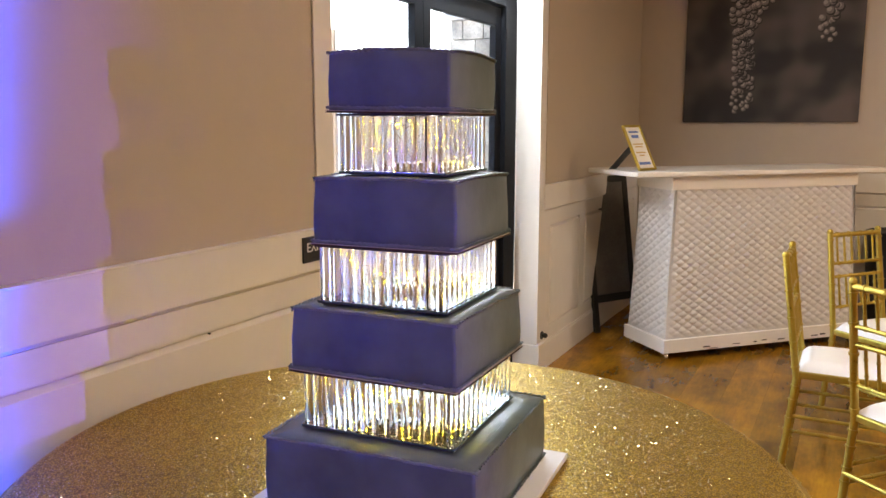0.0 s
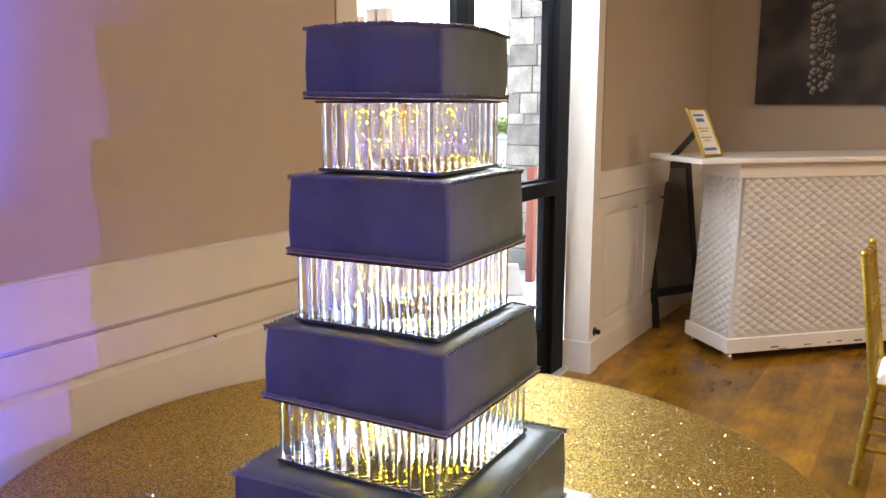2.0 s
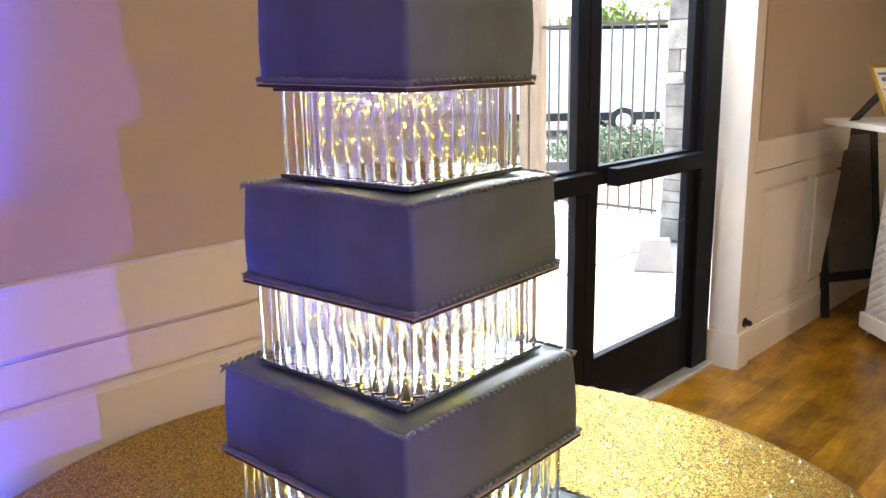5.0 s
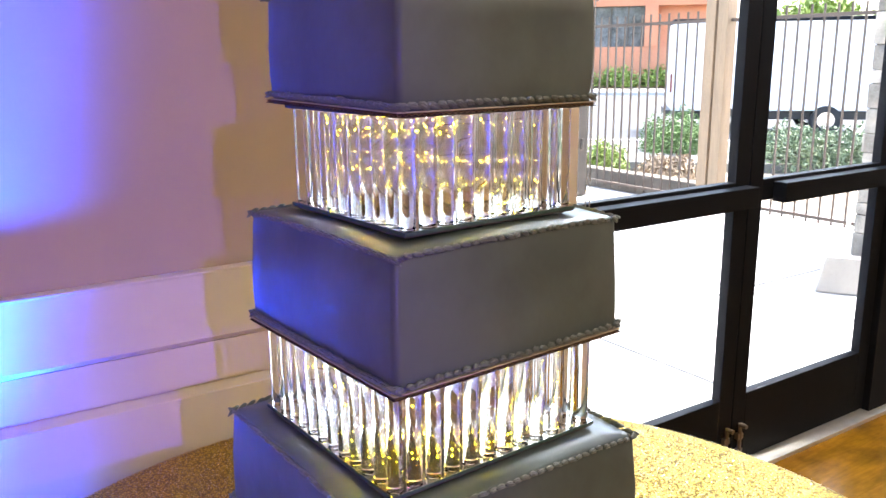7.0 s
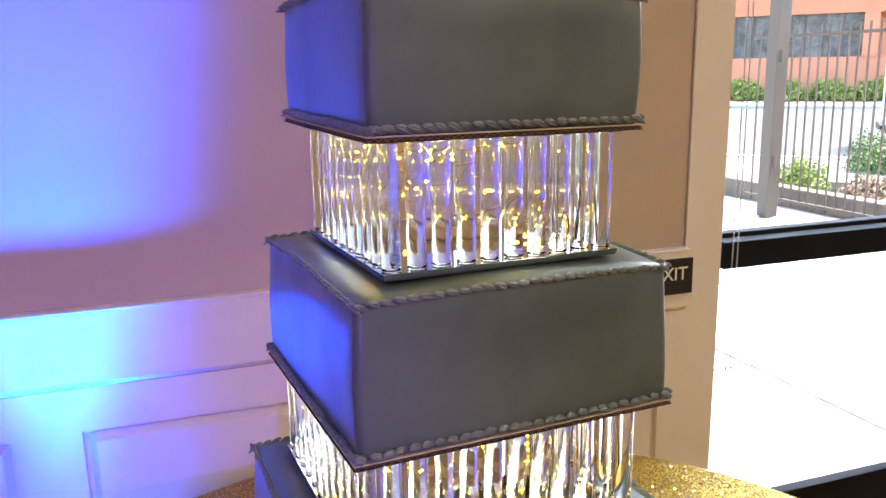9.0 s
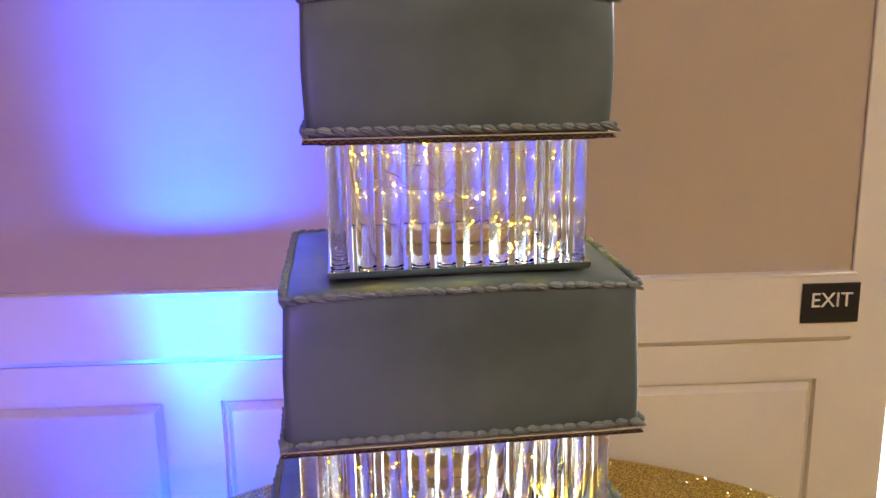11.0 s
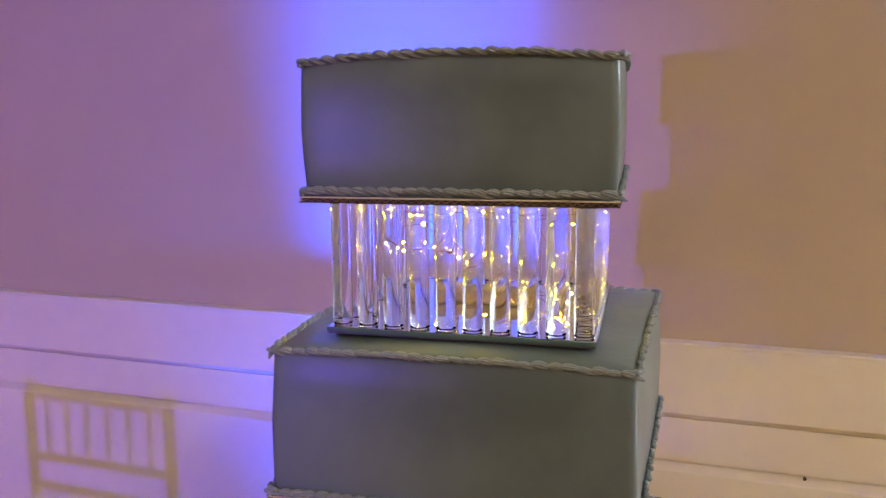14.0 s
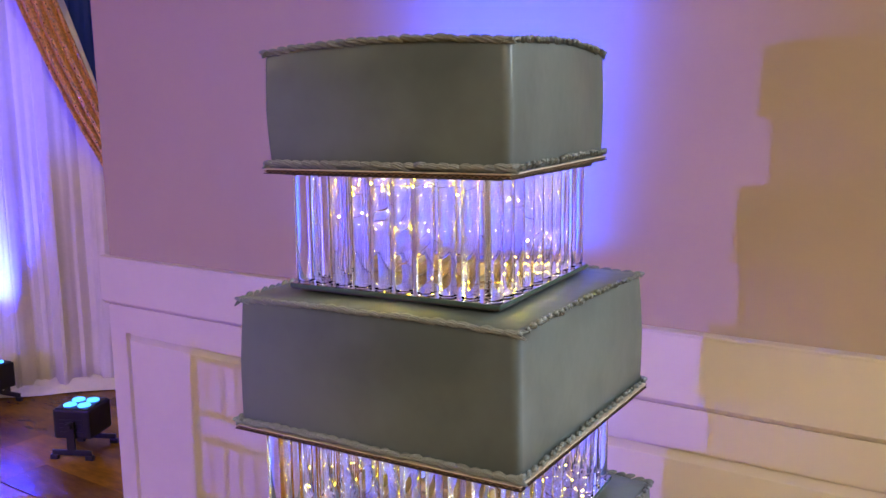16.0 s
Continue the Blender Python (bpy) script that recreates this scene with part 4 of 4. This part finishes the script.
# cloth that lies in folds on the floor
bm = bmesh.new()
da, db = Vector((*DA, 0)), Vector((*DB, 0))
inward = Vector((0.695, 0.72, 0))
prev = None
for i in range(241):
    u = 0.2 + 0.5 * i / 240
    row = []
    for k in range(15):
        v = k / 14
        wob = noise.noise(Vector((u * 26, v * 2.5, 1.3))) + 0.5 * noise.noise(Vector((u * 60, v * 5, 4)))
        reach = 0.20 + 0.09 * noise.noise(Vector((u * 9, 0, 7)))
        z = 0.012 + (1 - v ** 3) * (0.028 + 0.030 * wob) + 0.012 * math.sin(v * 14 + 5 * wob) * (1 - v)
        row.append(bm.verts.new(da.lerp(db, u) + inward * (-0.02 + reach * v) + Vector((0, 0, max(0.006, z)))))
    if prev:
        for k in range(14):
            bm.faces.new((prev[k], row[k], row[k + 1], prev[k + 1]))
    prev = row
part("hem", bm, M_DRAPE, drape, "pooled hem lying on the floor", smooth=True)
back = thing("back_drape", "dark blue drape hanging behind the white one", "drape")
for u0, u1 in ((0.0, 0.5), (0.5, 1.0)):
    thicken(part("drape_panel", curtain((-1.55, -4.24), (-4.45, -1.44), lambda u: 3.1, 14, 0.04, 0.0, 5, u0, u1), M_DARKDRAPE, back, smooth=True))
# gathered gold swag across the drape
M_SWAG = mat("gold_sequin_swag", (0.85, 0.50, 0.14), 0.36, metal=0.5, noise_scale=60, noise_mix=0.4, bump=1.0, bump_scale=400)
swag = thing("drape_swag", "gathered gold sequin swag tied across the white drape", "swag")
p0, p1 = Vector((-2.68, -2.90, 2.80)), Vector((-3.10, -2.53, 1.30))
across = Vector((-0.62, 0.60, 0.36)).normalized()
outw = Vector((0.69, 0.72, 0))


def swag_point(f, v):
    c = p0.lerp(p1, f) + Vector((0, 0, -0.10 * math.sin(math.pi * f)))
    return c + across * v * 0.22 * (1 - 0.25 * f) + outw * (0.10 + 0.024 * math.cos(v * 6.28 * 4 + 0.5 * math.sin(f * 5)) + 0.05 * (1 - 4 * v * v))


for q in range(4):
    bm = bmesh.new()
    prev = None
    for i in range(61):
        row = [bm.verts.new(swag_point(i / 60, -0.5 + (q + k / 8) / 4)) for k in range(9)]
        if prev:
            for k in range(8):
                bm.faces.new((prev[k], prev[k + 1], row[k + 1], row[k]))
        prev = row
    thicken(part("fold", bm, M_SWAG, swag, smooth=True), 0.004)
sr = random.Random(8)
bm = bmesh.new()
for k in range(1500):
    c = swag_point(sr.random(), sr.uniform(-0.49, 0.49)) + outw * 0.007
    nr = (outw + Vector((sr.gauss(0, 0.45), sr.gauss(0, 0.45), sr.gauss(0.1, 0.45)))).normalized()
    m = Matrix.Translation(c) @ nr.to_track_quat("Z", "Y").to_matrix().to_4x4()
    bm.faces.new([bm.verts.new(m @ Vector((0.005 * math.cos(a), 0.005 * math.sin(a), 0))) for a in (0, 1.05, 2.1, 3.14, 4.2, 5.25)])
tagged(part("sequin", bm, M_SPARKLE, swag), kind="stuff")

# ceiling downlights, all out of view: a fixture assumed over each lamp
for lx, ly, watts in DOWNLIGHTS:
    dl = thing("ceiling_light", "round recessed warm downlight assumed in the unseen ceiling", "ceiling light", pose(lx, ly, CEIL), "ceiling downlights")
    bm = bmesh.new()
    lathe(bm, [(0.13, -0.001), (0.15, -0.004), (0.15, -0.010), (0.115, -0.010), (0.11, -0.004)], 28)
    part("trim_ring", bm, M_WHITE, dl)
    bm = bmesh.new()
    lathe(bm, [(0.108, -0.013), (0.108, -0.011)], 28)
    part("lens", bm, M_LAMPGLOW, dl)

# blind cord beside the door
M_PAN = mat("grey_plastic", (0.33, 0.31, 0.28), 0.5, noise_scale=6, noise_mix=0.1)
bm = bmesh.new()
for y in (2.437, 2.452):
    tube(bm, (W - 0.02, y, 0.55), (W - 0.02, y, 2.28), 0.0012, seg=6)
    for k in range(190):
        bmesh.ops.create_icosphere(bm, subdivisions=1, radius=0.0026, matrix=Matrix.Translation((W - 0.02, y, 0.55 + 0.009 * k)))
tube(bm, (W - 0.02, 2.437, 0.55), (W - 0.02, 2.452, 0.55), 0.0012, seg=6)
tagged(part("blind_cord", bm, M_PAN), "pale grey beaded blind cord hanging beside the door", "cord")
for y, z in ((1.70, 0.903), (0.34, 0.798)):
    bm = bmesh.new()
    tube(bm, (W + 0.013, y, z), (W + 0.0205, y, z), 0.0025, 0.0035, seg=8)
    tagged(part("nail", bm, M_BLACK), "small dark nail head in the wainscot", "nail")

# ---- outside ----
OUT = pose(0, 1, 0, 0, 0, 45)
bm = bmesh.new()
box(bm, -150, 150, -150, 150, -0.5, -0.14, OUT)
tagged(part("ground", bm, M_GROUND), "pale dry ground reaching to the distance", "ground", kind="structure")
patio = thing("patio_pavement", "pale sunlit concrete patio slabs", "pavement", kind="structure")
slab_bm = bmesh.new()
box(slab_bm, -0.738, 0.738, -0.738, 0.738, -0.1, -0.012, bevel=0.008)
SLAB = mesh_from("slab", slab_bm, M_PATIO)
for i in range(5):
    for j in range(6):
        x, y = -2.66 - 1.5 * i, 0.3 + 1.5 * j
        if y < 7.6 or x < -3:
            shared("slab", SLAB, patio, pose(x, y, 0))
bm = bmesh.new()
box(bm, -40, 40, 16.0, 37.0, -0.14, -0.12, OUT)
tagged(part("road", bm, M_ASPHALT), "grey asphalt road beyond the fence", "road", kind="structure")
for y0 in (15.7, 37.0):
    bm = bmesh.new()
    box(bm, -40, 40, y0, y0 + 0.3, -0.14, 0.02, OUT, 0)
    tagged(part("kerb", bm, M_PATIO), "pale concrete kerb along the road", "kerb", kind="structure")
for y0, y1 in ((12.6, 15.69), (37.31, 41.0)):
    bm = bmesh.new()
    box(bm, -40, 40, y0, y1, -0.139, 0.0, OUT)
    tagged(part("pavement", bm, M_STREET), "pale concrete pavement beside the road", "pavement", kind="structure")

fence = thing("iron_fence", "brown painted iron bar fence round the patio", "fence")
FY = 7.80
pick_bm = bmesh.new()
box(pick_bm, -0.008, 0.008, -0.008, 0.008, 0.05, 2.02)
PICK = mesh_from("picket", pick_bm, M_FENCE)
for k in range(34):
    x = -3.62 - 0.128 * k
    if abs(x + 5.505) > 0.15:
        shared("picket", PICK, fence, pose(x, FY, 0))
for z in (0.10, 1.92):
    bm = bmesh.new()
    box(bm, -7.95, -3.50, FY - 0.016, FY + 0.016, z - 0.016, z + 0.016)
    part("fence_rail", bm, M_FENCE, fence)
for k in range(2):
    bm = bmesh.new()
    box(bm, -0.06, 0.06, -0.07, 0.07, 0, 2.6, bevel=0.006)
    part("timber_post", bm, M_POST, fence, "tan timber post", m=pose(-5.58 + 0.15 * k, FY, 0))
bm = bmesh.new()
box(bm, -0.075, 0.075, -0.075, 0.075, 0, 2.5, bevel=0.006)
for z in (0.6, 1.7):
    tube(bm, (0.085, -0.02, z - 0.06), (0.085, -0.02, z + 0.06), 0.02)
part("gate_post", bm, M_GREYPOST, fence, "grey steel gate post with hinges", m=pose(-7.02, 7.32, 0))

column = thing("stone_column", "square column clad in rough tan and grey stone blocks", "column", pose(-3.20, 7.36, 0))
bm = bmesh.new()
box(bm, -0.27, 0.27, -0.27, 0.27, 0, 2.50)
part("core", bm, M_MORTAR, column)
cr = random.Random(5)
z = 0.0
bm = bmesh.new()
box(bm, -0.345, 0.345, -0.345, 0.345, 2.502, 2.585, bevel=0.012)
part("cap_stone", bm, M_PATIO, column, "pale cast cap stone")
while z < 2.49:
    h = cr.choice((0.10, 0.15, 0.19, 0.24))
    if 2.50 - z - h < 0.09:
        h = 2.50 - z
    for q in range(4):
        u = -0.29
        while u < 0.28:
            w = min(cr.uniform(0.12, 0.34), 0.29 - u)
            if 0.29 - u - w < 0.1:
                w = 0.29 - u
            bm = bmesh.new()
            box(bm, u + 0.003, u + w - 0.003, -0.295 - cr.uniform(0, 0.022), -0.26, z + 0.003, z + h - 0.003, bevel=0.008)
            part("stone", bm, M_STONE, column, m=pose(0, 0, 0, 0, 0, 90 * q))
            u += w
    z += h

M_REDPOST = mat("red_brown_steel", (0.20, 0.055, 0.03), 0.6, noise_scale=8, noise_mix=0.2)
bm = bmesh.new()
box(bm, -0.035, 0.035, -0.035, 0.035, 0, 1.02, bevel=0.005)
tagged(part("bollard", bm, M_REDPOST, m=pose(-3.02, 6.62, -0.012)), "red-brown painted steel post on the patio", "bollard")
pan = thing("lobby_dustpan", "grey upright dustpan with a pale handle on the patio", "dustpan", pose(-3.0, 6.1, -0.012, 0, 0, 30))
bm = bmesh.new()
vs = box(bm, -0.15, 0.15, -0.12, 0.12, 0, 0.24, bevel=0.012)
for v in vs:
    if v.co.z > 0.12:
        v.co.x *= 0.72
        v.co.y *= 0.5
part("pan", bm, M_PAN, pan)
bm = bmesh.new()
tube(bm, (0, 0, 0.23), (0.03, 0.02, 0.80), 0.012)
box(bm, -0.01, 0.07, -0.02, 0.06, 0.72, 0.84, bevel=0.01)
part("handle", bm, M_VAN, pan)


def shrub(where, size, seed, count=900, label="rounded green shrub beyond the fence", leaf=0.05, material=None):
    r = np.random.RandomState(seed)
    d = r.normal(size=(count, 3))
    d /= np.linalg.norm(d, axis=1)[:, None]
    d[:, 2] = np.abs(d[:, 2]) * 0.9 + 0.05
    lump = 1 + 0.18 * np.sin(d[:, :1] * 7 + seed) * np.cos(d[:, 1:2] * 6)
    c = d * np.array(size) * lump * r.uniform(0.45, 1.0, (count, 1))
    t1 = r.normal(size=(count, 3))
    t1 /= np.linalg.norm(t1, axis=1)[:, None]
    t2 = np.cross(t1, r.normal(size=(count, 3)))
    t2 /= np.linalg.norm(t2, axis=1)[:, None]
    s = leaf * r.uniform(0.6, 1.3, (count, 1))
    v = np.stack([c - t1 * s, c + t2 * s * 0.5, c + t1 * s, c - t2 * s * 0.5], 1).reshape(-1, 3)
    data = bpy.data.meshes.new("leaves")
    data.from_pydata(v.tolist(), [], [tuple(range(4 * k, 4 * k + 4)) for k in range(count)])
    data.materials.append(material or M_LEAF)
    root = thing("shrub", label, "shrub", pose(*where))
    lv = new("leaves", data)
    lv.parent = root
    bm = bmesh.new()
    for k in range(5):
        a = k * 1.26
        tube(bm, (0, 0, 0), (0.4 * size[0] * math.cos(a), 0.4 * size[1] * math.sin(a), 0.6 * size[2]), 0.02, 0.008, seg=6)
    part("stems", bm, M_BROWNSHADE, root)
    return root


M_LEAFY = mat("yellow_green_leaf", (0.16, 0.22, 0.04), 0.6, noise_scale=4, noise_mix=0.3)
M_LEAFG = mat("grey_green_leaf", (0.12, 0.16, 0.09), 0.6, noise_scale=4, noise_mix=0.3)
M_DRYLEAF = mat("dry_brown_twig", (0.25, 0.19, 0.13), 0.8, noise_scale=5, noise_mix=0.3)
shrub((-9.35, 11.75, -0.14), (0.78, 0.74, 0.86), 1, 12000, leaf=0.024)
shrub((-8.3, 8.95, -0.14), (0.38, 0.42, 0.60), 2, 5200, "small yellow-green shrub beyond the fence", 0.03, M_LEAFY)
shrub((-7.4, 12.3, -0.14), (1.2, 1.0, 0.7), 3, 10000, "grey-green shrub beyond the fence", 0.032, M_LEAFG)
shrub((-6.2, 12.6, -0.14), (1.0, 0.9, 0.75), 4, 9000, "grey-green shrub beyond the fence", 0.032, M_LEAFG)
shrub((-7.45, 9.40, -0.14), (0.58, 0.5, 0.42), 5, 4500, "low dry brown shrub beyond the fence", 0.035, M_DRYLEAF)
for k in range(11):
    shrub((-36 + 1.5 * k, 31 + 1.5 * k, -0.1), (1.5, 1.1, 1.15), 10 + k, 1800, "yellow-green hedge shrub in front of the building", 0.09, M_LEAFY)
bm = bmesh.new()
box(bm, -9.9, -5.4, 7.95, 8.15, -0.14, 0.22, None, 0.02)
tagged(part("planter_wall", bm, M_PLANTER), "low grey planter wall beyond the fence", "wall", kind="structure")

van = thing("cargo_van", "white box van parked on the road", "van", OUT @ pose(3.2, 19.6, -0.12))
for name, mt, b, bv in (("body", M_VAN, (-2.1, 2.1, -0.9, 0.9, 0.50, 2.40), 0.06), ("roof_rim", M_BLACKFRAME, (-2.12, 2.12, -0.92, 0.92, 2.38, 2.46), 0.02), ("chassis", M_BLACK, (-2.0, 2.0, -0.8, 0.8, 0.32, 0.50), 0.02),
                        ("rear_door", M_VAN, (-2.13, -2.10, -0.8, 0.8, 0.6, 2.3), 0.005), ("bumper", M_BLACK, (-2.22, -2.1, -0.85, 0.85, 0.38, 0.52), 0.02), ("tail_light", M_REDPOST, (-2.14, -2.1, -0.88, -0.8, 0.9, 1.3), 0.005)):
    bm = bmesh.new()
    box(bm, *b, bevel=bv)
    part(name, bm, mt, van)
for x in (-1.0, 1.1):
    for y in (-0.85, 0.85):
        bm = bmesh.new()
        tube(bm, (x, y - 0.1, 0.31), (x, y + 0.1, 0.31), 0.31, seg=24)
        w = part("wheel", bm, M_TYRE, van)
        bm = bmesh.new()
        tube(bm, (x, y - 0.105, 0.31), (x, y + 0.105, 0.31), 0.18, seg=20)
        part("rim", bm, M_CHROME, w)

bld = thing("stucco_building", "orange stucco building with a dark window band across the road", "building", OUT @ pose(-12, 48, -0.14))
M_DARKGLASS = mat("dark_shop_glass", (0.09, 0.095, 0.10), 0.12, noise_scale=1.6, noise_mix=0.9)
for name, mt, b in (("wall", M_STUCCO, (-22, 17.5, 0, 10, 0, 2.2)), ("wall", M_STUCCO, (-22, 17.5, 0, 10, 4.4, 6.2)), ("wall", M_STUCCO, (-22, 17.5, 0.6, 10, 2.2, 4.4)), ("roof", M_STUCCO, (-22.5, 18, -0.9, 10.5, 6.2, 6.7))):
    bm = bmesh.new()
    box(bm, *b)
    part(name, bm, mt, bld)
for k in range(9):
    bm = bmesh.new()
    box(bm, -21.9 + 4.4 * k, -21.2 + 4.4 * k, -0.1, 0.7, 2.2, 4.4)
    part("pillar", bm, M_STUCCO, bld)
    if k < 8:
        bm = bmesh.new()
        box(bm, -21.2 + 4.4 * k, -17.5 + 4.4 * k, 0.45, 0.55, 2.2, 4.4)
        wn = part("window", bm, M_DARKGLASS, bld)
        for j in range(3):
            bm = bmesh.new()
            box(bm, -20.3 + 4.4 * k + 0.93 * j, -20.22 + 4.4 * k + 0.93 * j, 0.36, 0.45, 2.2, 4.4)
            part("mullion", bm, M_GREYPOST, wn)


def tree(where, height, spread, seed):
    root = thing("tree", "leafy green street tree across the road", "tree", pose(*where))
    r = random.Random(seed)
    bm = bmesh.new()
    tube(bm, (0, 0, 0), (0.1, 0, height * 0.5), 0.2, 0.12, seg=10)
    for k in range(7):
        a = k * 0.9 + r.random()
        tube(bm, (0.08, 0, height * r.uniform(0.35, 0.5)), (spread * 0.6 * math.cos(a), spread * 0.6 * math.sin(a), height * r.uniform(0.65, 0.9)), 0.08, 0.03, seg=7)
    part("trunk", bm, M_BROWNSHADE, root)
    rs2 = np.random.RandomState(seed)
    verts, faces = [], []
    for k in range(45):
        c = rs2.normal(0, 0.42, 3) * (spread, spread, height * 0.22) + (0, 0, height * 0.72)
        m = rs2.normal(0, 0.33, (60, 3)) * spread * 0.45 + c
        for p in m:
            t1, t2 = rs2.normal(size=3) * 0.10, rs2.normal(size=3) * 0.10
            b = len(verts)
            verts += [tuple(p - t1), tuple(p + t2), tuple(p + t1), tuple(p - t2)]
            faces.append((b, b + 1, b + 2, b + 3))
    data = bpy.data.meshes.new("crown")
    data.from_pydata(verts, [], faces)
    data.materials.append(M_LEAFY)
    c = new("crown", data)
    c.parent = root


for k, (v, d, h, s) in enumerate(((9, 42, 4.2, 2.2), (15, 44, 5, 2.6), (22, 45, 5, 2.6))):
    p = OUT @ Vector((v, d, -0.14))
    tree(p, h, s, 30 + k)

# ---- floor planks, laid along the room ----
planks = []
for L in (1.2, 0.8):
    bm = bmesh.new()
    box(bm, -0.1074, 0.1074, -L / 2 + 0.0004, L / 2 - 0.0004, 0.0, 0.0045)
    planks.append((L, mesh_from("plank", bm, M_FLOOR)))
fr = random.Random(17)
for x0, x1, y0, y1 in ((W + 0.03, 1.35, 1.9, NORTH - 0.05), (-4.4, W - 0.2, -4.1, -0.7)):
    x = x0 + 0.108
    while x < x1:
        y = y0 - fr.uniform(0, 0.5)
        while y < y1:
            L, data = planks[0] if y + 1.2 <= y1 else planks[1]
            if y + L > y1 + 0.001:
                break
            if y >= y0 - 0.5:
                shared("plank", data, floor, pose(x, y + L / 2, 0.0005))
            y += L
        x += 0.2155
